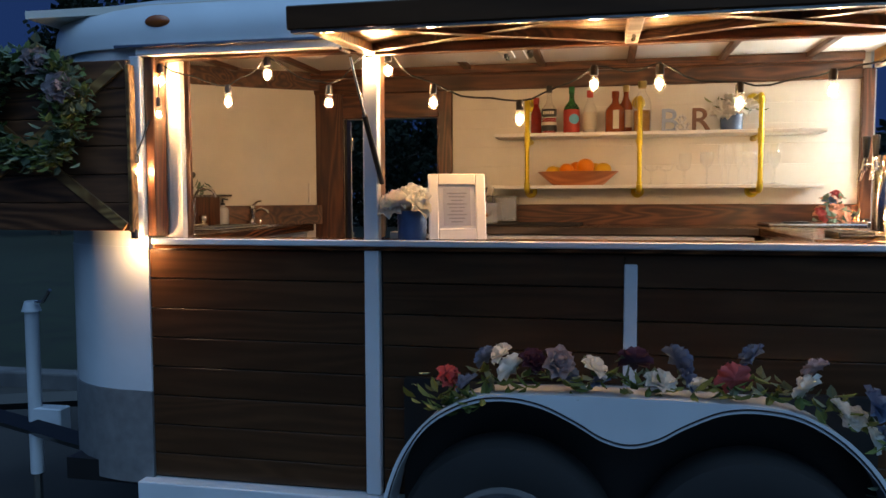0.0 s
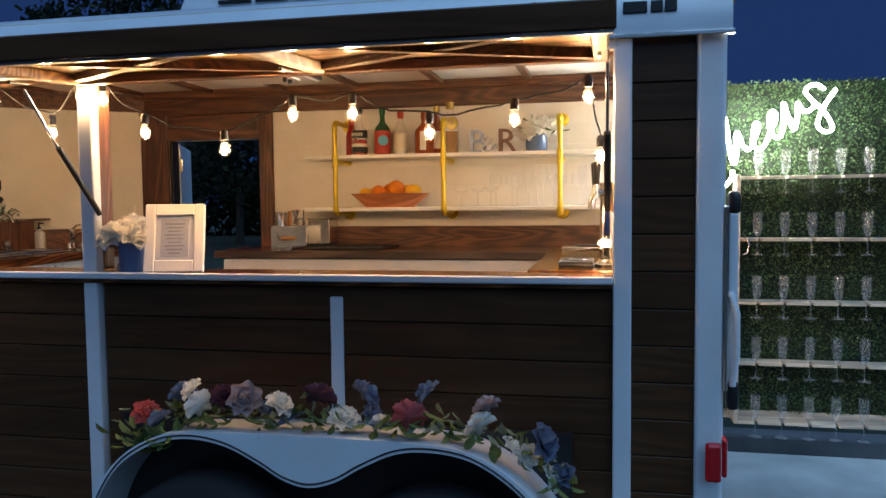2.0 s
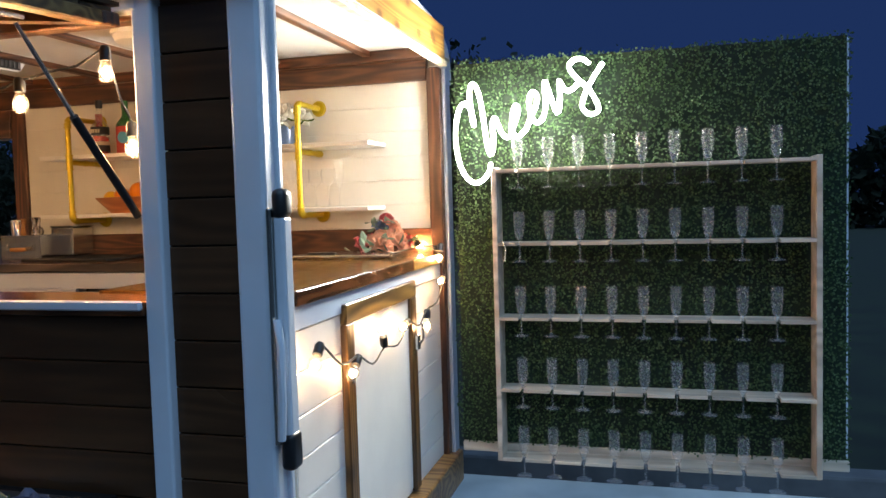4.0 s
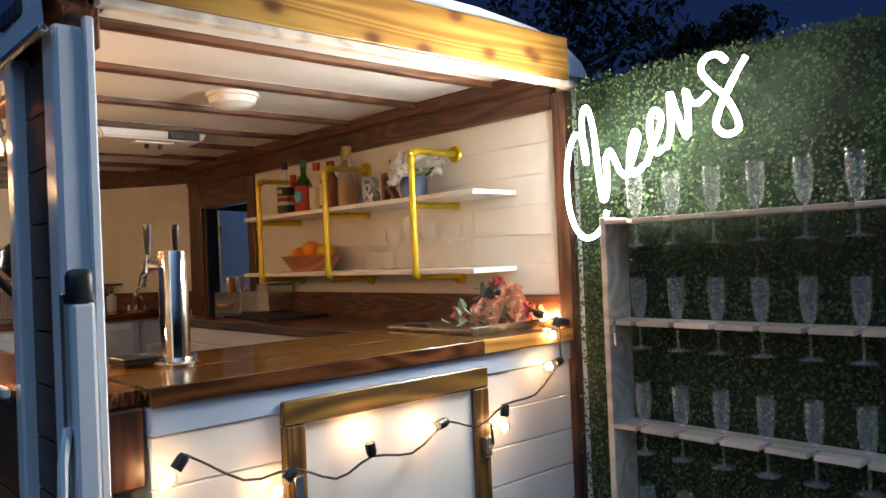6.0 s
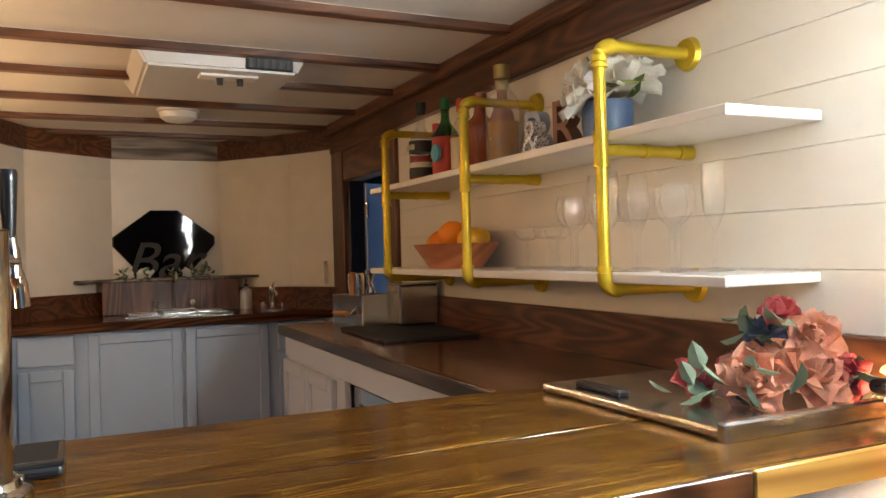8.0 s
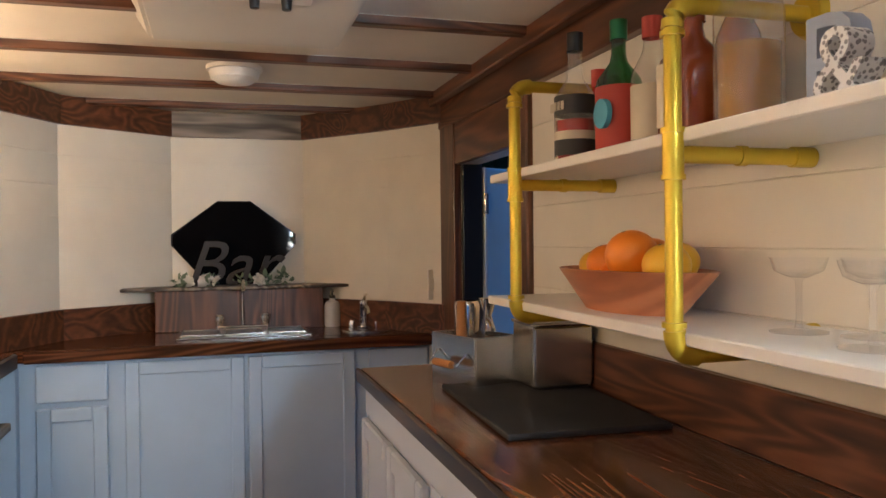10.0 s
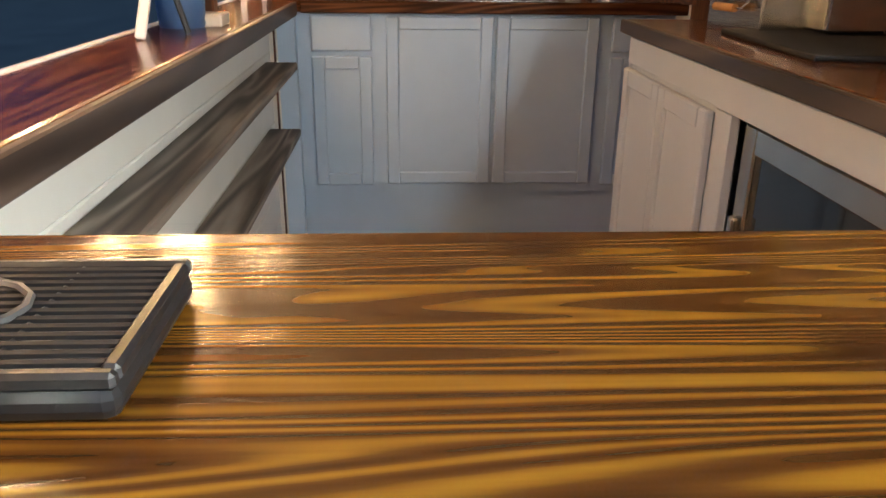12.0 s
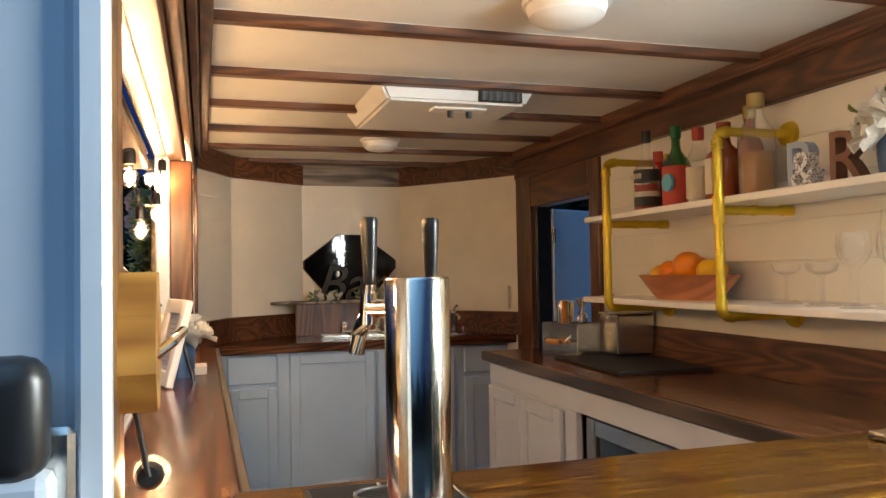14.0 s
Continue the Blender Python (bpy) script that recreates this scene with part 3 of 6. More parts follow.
part("toe_kick", lb(fc, -0.95, 0.640, 3.875, 3.89, ZF, 0.60), M_BLACK, fc)


def panel_door(parent, axis, at, u0, u1, z0, z1, mat, name="cabinet_door", out=1):
    """A framed door: slab with four raised rails round a sunk panel. axis x: face looks along +x; y: along -y."""
    w = 0.045
    d = part(name, bm_new_box(axis, at, u0 + w, u1 - w, z0 + w, z1 - w, 0.010, parent), mat, parent)
    for a, b, c, e in ((u0, u0 + w, z0, z1), (u1 - w, u1, z0, z1), (u0 + w, u1 - w, z0, z0 + w), (u0 + w, u1 - w, z1 - w, z1)):
        part("rail", bm_new_box(axis, at, a, b, c, e, 0.019, parent, 0.004), mat, d)
    return d


def bm_new_box(axis, at, u0, u1, z0, z1, th, parent, bev=0.0):
    return lb(parent, at, at + th, u0, u1, z0, z1, bev) if axis == "x" else lb(parent, u0, u1, at - th, at, z0, z1, bev)


panel_door(fc, "y", 3.852, -0.955, -0.655, 0.60, 1.277, M_CABWARM)
panel_door(fc, "y", 3.852, -0.653, -0.352, 0.60, 1.277, M_CABWARM)

fr_ = thing("undercounter_fridge", (0.13, 3.95, ZF), "undercounter drinks fridge with a dark glass door", "fridge")
part("body", lb(fr_, -0.255, 0.485, 3.895, 4.24, 0.52, 1.282), M_BLACK, fr_)
for a, b, c, e in ((-0.255, -0.205, 0.55, 1.275), (0.44, 0.485, 0.55, 1.275), (-0.205, 0.44, 1.225, 1.275), (-0.205, 0.44, 0.55, 0.60)):
    part("door_frame_bar", lb(fr_, a, b, 3.872, 3.894, c, e, 0.004), M_STEEL, fr_)
part("pane", lb(fr_, -0.205, 0.44, 3.882, 3.892, 0.60, 1.225), paint("smoked_glass", (0.008, 0.009, 0.012), 0.06, mottle=0.0, bump=0.0, coat=0.5), fr_)
part("handle", lb(fr_, -0.245, -0.22, 3.858, 3.872, 0.75, 1.10, 0.004), M_STEEL, fr_)

bs = structure("backsplash_far", cbox(-0.885, 1.205, 4.268, 4.289, 1.392, 1.502, 0.003), M_TRIM, "dark stained backsplash board on the far wall", "backsplash")

# front sink counter
sk = thing("sink_counter", (-1.95, 3.55, ZF), "dark varnished sink counter on blue-grey, cool-lit cabinets", "counter")
o_ = sk.location
poly = [(-1.712, 2.80), (-1.72, 2.80)] + [(x + 0.03, y) for x, y in NOSE_IN[1:5]] + [(-1.70, 4.26), (-1.712, 4.26)]
part("worktop", prism(bm_new(), [(x - o_.x, y - o_.y) for x, y in poly], 1.354 - ZF, 1.392 - ZF, "z"), M_COUNTERY, sk)
part("worktop_edge", lb(sk, -1.712, -1.70, 2.89, 4.26, 1.352, 1.391, 0.003), M_COUNTERY, sk)
part("face_frame", lb(sk, -1.765, -1.745, 2.80, 4.258, 0.69, 1.352), M_BLUE, sk)
part("base_board", lb(sk, -1.785, -1.765, 2.80, 4.258, ZF, 0.69), M_BLUE, sk)
part("corner_filler", lb(sk, -1.745, -1.70, 2.785, 2.868, ZF, 1.352, 0.002), M_BLUE, sk)
part("drawer_front", lb(sk, -1.745, -1.727, 2.918, 3.132, 1.218, 1.342, 0.006, 2), M_BLUE, sk)
panel_door(sk, "x", -1.745, 2.918, 3.132, 0.722, 1.200, M_BLUE)
panel_door(sk, "x", -1.745, 3.185, 3.568, 0.728, 1.340, M_BLUE)
panel_door(sk, "x", -1.745, 3.582, 3.952, 0.728, 1.340, M_BLUE)
part("drawer_front", lb(sk, -1.745, -1.727, 4.0, 4.22, 1.218, 1.342, 0.006, 2), M_BLUE, sk)
panel_door(sk, "x", -1.745, 4.0, 4.22, 0.722, 1.200, M_BLUE)

# ---- gold pipe shelving on the far wall ----
sh = thing("pipe_shelf", (0.1, 4.289, 1.60), "two white shelves on gold-painted pipe brackets", "shelf")
so = sh.location
for z, xa, xb in ((1.856, -0.62, 1.005), (1.586, -0.64, 0.995)):
    part("shelf_board", lb(sh, xa, xb, 4.07, 4.284, z, z + 0.018, 0.002), M_SHELF, sh)


def elbow(bm, a, b, c, r):
    """Pipe corner from a through b to c, rounded."""
    a, b, c = Vector(a), Vector(b), Vector(c)
    pts = [(1 - t) ** 2 * a + 2 * t * (1 - t) * b + t * t * c for t in [i / 6 for i in range(7)]]
    return tube(bm, pts, r, 12)


R_ = 0.0118
for px_ in (-0.447, 0.121, 0.697):
    yf, zt, zb, zm = 4.062, 2.040, 1.572, 1.840
    L_ = lambda x, y, z: (x - so.x, y - so.y, z - so.z)
    b1 = bm_new()
    rod(b1, L_(px_, yf, zb + 0.02), L_(px_, yf, zt - 0.02), R_, seg=14)
    part("upright", b1, M_BRASS, sh, "", True)
    for z, ye in ((zt, 4.285), (zb, 4.285)):
        sgn = -1 if z == zt else 1
        b1 = elbow(bm_new(), L_(px_, yf, z + sgn * 0.034), L_(px_, yf, z), L_(px_, yf + 0.034, z), 0.0152)
        part("elbow", b1, M_BRASS, sh, "", True)
        part("arm", rod(bm_new(), L_(px_, yf + 0.03, z), L_(px_, ye, z), R_, seg=14), M_BRASS, sh, "", True)
        part("flange", rod(bm_new(), L_(px_, 4.274, z), L_(px_, 4.287, z), 0.030, 0.036, 18), M_BRASS, sh, "", True)
    part("tee", rod(bm_new(), L_(px_, yf, zm - 0.032), L_(px_, yf, zm + 0.032), 0.0146, seg=16), M_BRASS, sh, "", True)
    part("arm", rod(bm_new(), L_(px_, yf, zm), L_(px_, 4.262, zm), R_, seg=14), M_BRASS, sh, "", True)
    part("collar", rod(bm_new(), L_(px_, yf + 0.10, zm), L_(px_, yf + 0.112, zm), 0.0140, seg=14), M_BRASS, sh, "", True)
    for zc in (zm - 0.034, zm + 0.028, zt - 0.044, zb + 0.038):
        part("collar", rod(bm_new(), L_(px_, yf, zc), L_(px_, yf, zc + 0.007), 0.0166, seg=16), M_BRASS, sh, "", True)
    part("end_cap", rod(bm_new(), L_(px_, 4.25, zm), L_(px_, 4.284, zm), 0.0145, seg=14), M_BRASS, sh, "", True)

# ---- hatch awning, raised ----
aw = thing("hatch_awning", (0.03, 2.66, 2.045), "raised serving hatch with dark wooden frame and pine underside", "awning")
ao = aw.location
part("outer_skin", lb(aw, -0.875, 0.93, 1.985, 2.655, 2.052, 2.062), M_SIDE, aw)
for k in range(6):
    ya = 1.995 + k * 0.109
    part("lining_board", lb(aw, -0.86, 0.915, ya, ya + 0.106, 2.038, 2.050, 0.002), M_PINEX, aw, "golden pine lining board")
part("fascia", lb(aw, -0.89, 0.945, 1.968, 1.992, 1.998, 2.062, 0.004), M_SIDE, aw, "dark stained front board")
part("fascia_edge", lb(aw, -0.88, 0.94, 1.972, 2.0, 1.990, 1.997, 0.001), M_STEEL, aw)
part("hinge_board", lb(aw, -0.87, 0.93, 2.60, 2.655, 2.004, 2.037, 0.004), M_TRIM, aw)
for xa in (-0.87, 0.008, 0.885):
    part("cross_member", lb(aw, xa, xa + 0.042, 1.992, 2.60, 2.004, 2.037, 0.004), M_PINEX if xa > 0.5 or xa < -0.5 else M_PALEWOOD, aw)
for xa, xb in ((-0.83, 0.01), (0.05, 0.885)):
    for ya, yb in ((2.01, 2.59), (2.59, 2.01)):
        a, b = Vector((xa, ya, 0)), Vector((xb, yb, 0))
        d = (b - a).normalized()
        nn = Vector((-d.y, d.x, 0)) * 0.02
        q = [a + nn, b + nn, b - nn, a - nn]
        z0 = 2.008 if ya < yb else 2.012
        part("cross_brace", prism(bm_new(), [(v.x - ao.x, v.y - ao.y) for v in q], z0 - ao.z, 2.036 - ao.z, "z"), M_TRIM, aw)
for xa in (-0.852, 0.008 + 0.02, 0.905):
    b1 = rod(bm_new(), (xa - ao.x, 2.30 - ao.y, 1.988 - ao.z), (xa - ao.x, 2.38 - ao.y, 1.988 - ao.z), 0.006)
    part("bracket", b1, M_STEEL, aw)
aw.location.z += 0.040               # hinge edge a little higher than the front board
aw.rotation_euler = (0.058, 0, 0)
for xs_ in (-0.835, 0.925):
    st_ = thing("gas_strut", (xs_, 2.69, 1.60), "black gas strut holding the hatch open", "gas strut", "hatch struts")
    part("cylinder", rod(bm_new(), (0, 0, 0), (0, -0.20, 0.22), 0.010), M_BLACK, st_, "", True)
    part("piston", rod(bm_new(), (0, -0.20, 0.22), (0, -0.345, 0.39), 0.005), M_STEEL, st_, "", True)

# ---- open front hatch panel with X brace ----
hp = thing("front_hatch_panel", (-2.25, 2.63, 1.42), "dark plank hatch panel with crossed braces, swung wide open", "hatch panel")
for k in range(6):
    z0 = 1.425 + 0.1065 * k
    part("plank", lb(hp, -2.66, -1.80, 2.615, 2.632, z0, z0 + 0.1045, 0.003), M_TRIM, hp)
part("backing", lb(hp, -2.66, -1.80, 2.632, 2.645, 1.425, 2.064), M_BLACK, hp)
# braces get a lighter pine in place of the bulb light falling on them
for xa, xb, za, zb in ((-2.64, -1.815, 1.44, 2.04), (-1.815, -2.64, 1.44, 2.04)):
    d = Vector((xb - xa, 0, zb - za)).normalized()
    nn = Vector((-d.z, 0, d.x)) * 0.018
    a, b = Vector((xa, 0, za)), Vector((xb, 0, zb))
    q = [a + nn, b + nn, b - nn, a - nn]
    y_ = 2.600 if xa < xb else 2.603
    part("cross_brace", prism(bm_new(), [(v.x + 2.25, v.z - 1.42) for v in q], y_ - 2.63, 2.6145 - 2.63, "y"), M_PINEX, hp)
part("edge_trim", lb(hp, -1.80, -1.783, 2.608, 2.648, 1.42, 2.045, 0.003), M_PINEX, hp)

def smooth_line(pts, n=5):
    out = []
    P = [pts[0]] + list(pts) + [pts[-1]]
    for a, b, c, d in zip(P, P[1:], P[2:], P[3:]):
        for i in range(n):
            t_ = i / n
            out.append(tuple(0.5 * (2 * b[k] + (c[k] - a[k]) * t_ + (2 * a[k] - 5 * b[k] + 4 * c[k] - d[k]) * t_ ** 2 + (3 * b[k] - a[k] - 3 * c[k] + d[k]) * t_ ** 3) for k in range(len(b))))
    return out + [tuple(pts[-1])]


# ---- fender and wheels ----
fe = thing("tandem_fender", (0.05, 2.60, 0.45), "white teardrop fender over two trailer wheels", "fender")
FXL, FXR, FZ = -0.36, 0.44, 0.915
top_line = [(-0.785, 0.45), (-0.755, 0.58), (-0.70, 0.71), (-0.61, 0.82), (-0.49, 0.89), (-0.36, FZ), (0.03, 0.922), (0.42, FZ), (0.55, 0.89), (0.67, 0.82), (0.77, 0.71), (0.83, 0.58), (0.86, 0.45)]
low_line = [(-0.765, 0.45), (-0.735, 0.58), (-0.68, 0.705), (-0.60, 0.805), (-0.48, 0.873), (-0.36, 0.893), (-0.24, 0.875), (-0.13, 0.825), (-0.05, 0.78), (0.034, 0.762), (0.12, 0.785), (0.20, 0.832), (0.31, 0.882), (0.42, 0.893), (0.54, 0.872), (0.655, 0.803), (0.75, 0.70), (0.81, 0.58), (0.84, 0.45)]
top_line, low_line = smooth_line(top_line, 4), smooth_line(low_line, 4)
part("face", prism(bm_new(), [(x - 0.05, z - 0.45) for x, z in top_line + low_line[::-1]], 2.432 - 2.60, 2.446 - 2.60, "y"), M_METAL, fe)
bm = bm_new()
a = [(bm.verts.new((x - 0.05, -0.160, z - 0.45)), bm.verts.new((x - 0.05, 0.10, z - 0.45 - 0.05 * (z - 0.45))), bm.verts.new((x - 0.05, 0.10, z - 0.462 - 0.05 * (z - 0.45))), bm.verts.new((x - 0.05, -0.160, z - 0.462))) for x, z in top_line]
for p, q in zip(a, a[1:]):
    for k in range(4):
        bm.faces.new((p[k], p[(k + 1) % 4], q[(k + 1) % 4], q[k]))
part("top_skin", bm, M_METAL, fe, "", True)
part("edge_line", tube(bm_new(), [(x - 0.05, -0.170, z - 0.45 + 0.012) for x, z in low_line[1:-1]], 0.003, 6), M_BLACK, fe)
part("wheel_well", lb(fe, -0.75, 0.82, 2.66, 2.69, 0.45, 0.90), M_BLACK, fe)


def wheel(x):
    w = thing("wheel", (x, 2.55, 0.372), "black trailer tyre on a grey steel rim", "wheel", "trailer wheels")
    b1 = lathe(bm_new(), [(0.218, -0.09), (0.29, -0.10), (0.355, -0.085), (0.372, -0.05), (0.372, 0.05), (0.355, 0.085), (0.29, 0.10), (0.218, 0.09)], seg=40)
    bmesh.ops.rotate(b1, verts=b1.verts[:], cent=(0, 0, 0), matrix=Matrix.Rotation(radians(90), 3, "X"))
    t_ = part("tyre", b1, M_RUBBER, w, "", True)
    b1 = lathe(bm_new(), [(0.225, -0.085), (0.228, 0.098), (0.21, 0.098), (0.19, 0.03), (0.12, 0.045), (0.06, 0.055), (0.05, 0.08), (0, 0.085)], seg=32)
    bmesh.ops.rotate(b1, verts=b1.verts[:], cent=(0, 0, 0), matrix=Matrix.Rotation(radians(90), 3, "X"))
    rm = part("rim", b1, M_RIM, w, "grey steel rim", True)
    for k in range(8):
        an = k * math.pi / 4
        c = (0.15 * math.cos(an), -0.041, 0.15 * math.sin(an))
        part("slot", rod(bm_new(), c, (c[0], c[1] - 0.004, c[2]), 0.022, seg=12), M_BLACK, rm)


wheel(-0.36)
wheel(0.42)
tl = thing("tail_lamp", (1.245, 2.655, 0.78), "red tail lamp on the rear corner", "tail lamp")
part("lens", lb(tl, 1.215, 1.262, 2.640, 2.668, 0.78, 0.90, 0.010, 2), M_RED, tl)
part("side_lens", lb(tl, 1.268, 1.285, 2.69, 2.74, 0.78, 0.90, 0.008, 2), M_RED, tl)

# ---- roof unit and indoor unit of the air conditioner ----
ac = thing("roof_air_conditioner", (-0.50, 3.55, 2.39), "white slatted air-conditioner housing on the roof", "air conditioner")
bm = bm_new()
r = bmesh.ops.create_cube(bm, size=1.0, matrix=Matrix.Translation((0, 0, 0.11)) @ Matrix.Diagonal((0.74, 0.56, 0.22, 1)))
for v in r["verts"]:
    if v.co.z > 0.1:
        v.co.x = v.co.x * (0.78 if v.co.x < 0 else 0.96)
        v.co.y *= 0.9
bmesh.ops.bevel(bm, geom=bm.edges[:], offset=0.015, segments=2, affect="EDGES")
hs = part("housing", bm, M_METAL, ac, "", True)
for r_ in range(5):
    for c_ in range(3):
        xa = -0.16 + c_ * 0.165
        part("slot", cbox(xa, xa + 0.145, -0.29 + 0.006 * r_, -0.262 + 0.006 * r_, 0.035 + r_ * 0.034, 0.050 + r_ * 0.034, 0.002), M_BLACK, hs)
for r_ in range(6):
    for c_ in range(6):
        part("grille_hole", cbox(0.362, 0.374, -0.20 + c_ * 0.07, -0.165 + c_ * 0.07, 0.03 + r_ * 0.027, 0.045 + r_ * 0.027), M_BLACK, hs)

ai = thing("ceiling_air_conditioner", (-0.665, 3.555, ZC), "white ceiling air-conditioner unit with a dark vent grille", "air conditioner")
bm = bm_new()
r = bmesh.ops.create_cube(bm, size=1.0, matrix=Matrix.Translation((0, 0, -0.03)) @ Matrix.Diagonal((0.54, 0.50, 0.062, 1)))
for v in r["verts"]:
    if v.co.z < -0.03:
        v.co.y *= 0.86
        v.co.x = v.co.x * 0.84 if v.co.x < 0 else v.co.x * 0.95
bmesh.ops.bevel(bm, geom=bm.edges[:], offset=0.008, segments=2, affect="EDGES")
hs = part("housing", bm, paint("off_white_plastic", (0.62, 0.60, 0.57), 0.4, mottle=0.04), ai, "", True)
M_VENT = paint("dark_grey_plastic", (0.05, 0.05, 0.052), 0.4)
gr = part("vent", cbox(0.256, 0.272, 0.06, 0.20, -0.056, -0.012, 0.003), M_BLACK, ai, "black vent grille")
for k in range(6):
    part("slat", cbox(0.270, 0.276, 0.068 + k * 0.022, 0.078 + k * 0.022, -0.052, -0.016), M_VENT, gr)
for yy in (0.0, 0.06):
    part("knob", rod(bm_new(), (0.17, yy, -0.062), (0.17, yy, -0.088), 0.011, 0.009), M_BLACK, ai, "", True)
part("control_plate", cbox(0.14, 0.20, -0.06, 0.11, -0.068, -0.058, 0.002), M_SHELF, ai)
for xd, yd, rr_ in ((0.32, 3.553, 0.085), (-1.42, 3.54, 0.075)):
    dm = thing("dome_lamp", (xd, yd, ZC), "round white ceiling dome lamp, unlit", "ceiling lamp", "ceiling dome lamps")
    part("dome", lathe(bm_new(), [(rr_, 0.0), (rr_, -0.018), (rr_ * 0.93, -0.036), (rr_ * 0.7, -0.048), (rr_ * 0.35, -0.053), (0, -0.054)], seg=28), M_SHELF, dm, "", True)
    part("base_ring", lathe(bm_new(), [(rr_ + 0.008, 0.0), (rr_ + 0.008, -0.012), (rr_, -0.014)], seg=28), M_SHELF, dm, "", True)

# ---- rear door, swung open, carrying the leafy wall and the flute rack ----
def thin(m, colour, share):
    """Lets part of the light through a thin petal or leaf."""
    n, l = m.node_tree.nodes, m.node_tree.links
    tr = n.new("ShaderNodeBsdfTranslucent")
    l.new(colour, tr.inputs[0])
    mx = n.new("ShaderNodeMixShader")
    mx.inputs[0].default_value = share
    l.new(n["Principled BSDF"].outputs[0], mx.inputs[1])
    l.new(tr.outputs[0], mx.inputs[2])
    l.new(mx.outputs[0], n["Material Output"].inputs[0])


def leaf_mat(name, a, b):
    m, n, l, bs_ = mat_base(name)
    ge = n.new("ShaderNodeNewGeometry")
    rp = ramp(n, (0.0, a), (1.0, b))
    l.new(ge.outputs["Random Per Island"], rp.inputs[0])
    l.new(rp.outputs[0], bs_.inputs["Base Color"])
    bs_.inputs["Roughness"].default_value = 0.72
    bs_.inputs["Specular IOR Level"].default_value = 0.25
    thin(m, rp.outputs[0], 0.35)
    return m


M_LEAF = leaf_mat("boxwood_leaf", (0.038, 0.080, 0.034), (0.115, 0.195, 0.085))
rd = thing("rear_door", (1.31, 4.26, 0.56), "open rear trailer door lined with artificial boxwood", "door")
part("door_leaf", lb(rd, 1.315, 2.80, 4.232, 4.29, 0.58, 2.17, 0.006), M_METAL, rd)
part("bottom_board", lb(rd, 1.315, 2.80, 4.205, 4.232, 0.56, 0.60, 0.003), M_PALEWOOD, rd)
rng = np.random.default_rng(4)
N = 27000
u = rng.uniform(1.305, 2.80, N)
v = rng.uniform(0.60, 2.185, N)
dep = 4.228 - 0.035 * rng.random(N) ** 0.7 + 0.01 * np.sin(u * 23) * np.sin(v * 19)
verts, faces = [], []
for k in range(N):
    a1, tilt = rng.uniform(0, 6.28), rng.uniform(-0.9, 0.9)
    ln, wd = rng.uniform(0.008, 0.014), rng.uniform(0.0035, 0.006)
    dx = np.array([math.cos(a1) * math.cos(tilt), -abs(math.sin(tilt)) * 0.9, math.sin(a1) * math.cos(tilt)])
    sx_ = np.array([-math.sin(a1), rng.uniform(-0.6, 0.6), math.cos(a1)])
    c = np.array([u[k], dep[k], v[k]]) - np.array([1.31, 4.26, 0.56])
    i0 = len(verts)
    verts += [tuple(c), tuple(c + 0.55 * ln * dx + wd * sx_), tuple(c + ln * dx), tuple(c + 0.55 * ln * dx - wd * sx_)]
    faces += [(i0, i0 + 1, i0 + 2), (i0, i0 + 2, i0 + 3)]
me = bpy.data.meshes.new("boxwood_leaves")
me.from_pydata(verts, [], faces)
me.materials.append(M_LEAF)
lv = new("boxwood_leaves", me)
lv.parent = rd
tagged(lv, "dense artificial boxwood leaves", kind="stuff")
# mat behind the leaves, its dark colour giving the shade in their gaps
part("leaf_mat", lb(rd, 1.315, 2.79, 4.222, 4.231, 0.60, 2.175), paint("leaf_mat_gap_shade", (0.016, 0.034, 0.015), 0.9, mottle=0.5, bump=0.8), rd)

rd.location.x += 0.022

rk = thing("flute_rack", (1.495, 4.19, 0.57), "pale wooden rack holding champagne flutes in slotted shelves", "glass rack")
RX0, RX1 = 1.488, 2.665
part("side_board", lb(rk, RX0, RX0 + 0.020, 4.085, 4.195, 0.565, 1.742, 0.002), M_PALEWOOD, rk)
part("side_board", lb(rk, RX1, RX1 + 0.020, 4.085, 4.195, 0.565, 1.742, 0.002), M_PALEWOOD, rk)
ZS = (1.734, 1.444, 1.147, 0.859, 0.578)
FX = [1.590 + 0.1185 * k for k in range(9)]
for z in ZS:
    part("shelf_back", lb(rk, RX0 + 0.02, RX1, 4.150, 4.195, z - 0.013, z, 0.001), M_PALEWOOD, rk)
    edges = [RX0 + 0.02] + [x for f in FX for x in (f - 0.008, f + 0.008)] + [RX1]
    for xa, xb in zip(edges[::2], edges[1::2]):
        part("shelf_tongue", lb(rk, xa, xb, 4.085, 4.151, z - 0.013, z - 0.0003, 0.001), M_PALEWOOD, rk)
part("pull_handle", tube(bm_new(), [(0.03, -0.11, 0.80), (0.045, -0.125, 0.81), (0.05, -0.13, 0.84), (0.045, -0.125, 0.87), (0.03, -0.11, 0.88)], 0.004, 6), M_STEEL, rk, "", True)

rk.location.x += 0.022

FOOT = [(0.0, -0.083), (0.030, -0.083), (0.030, -0.080), (0.005, -0.074), (0.0035, -0.066)]
STEM = [(0.0035, -0.066), (0.0035, -0.002), (0.008, 0.004)]
BOWL = [(0.0, 0.006), (0.010, 0.006), (0.016, 0.020), (0.021, 0.045), (0.0225, 0.08), (0.0215, 0.117)]


def glass_thing(name, pieces, label, group, mat=M_GLASS):
    """Stemware of foot, stem and bowl."""
    g_ = tagged(new(name), label, "glass", group)
    for nm, prof_ in pieces:
        p_ = part(nm, lathe(bm_new(), prof_, seg=20), mat, g_, "", True)
        p_.visible_shadow = False
    return g_


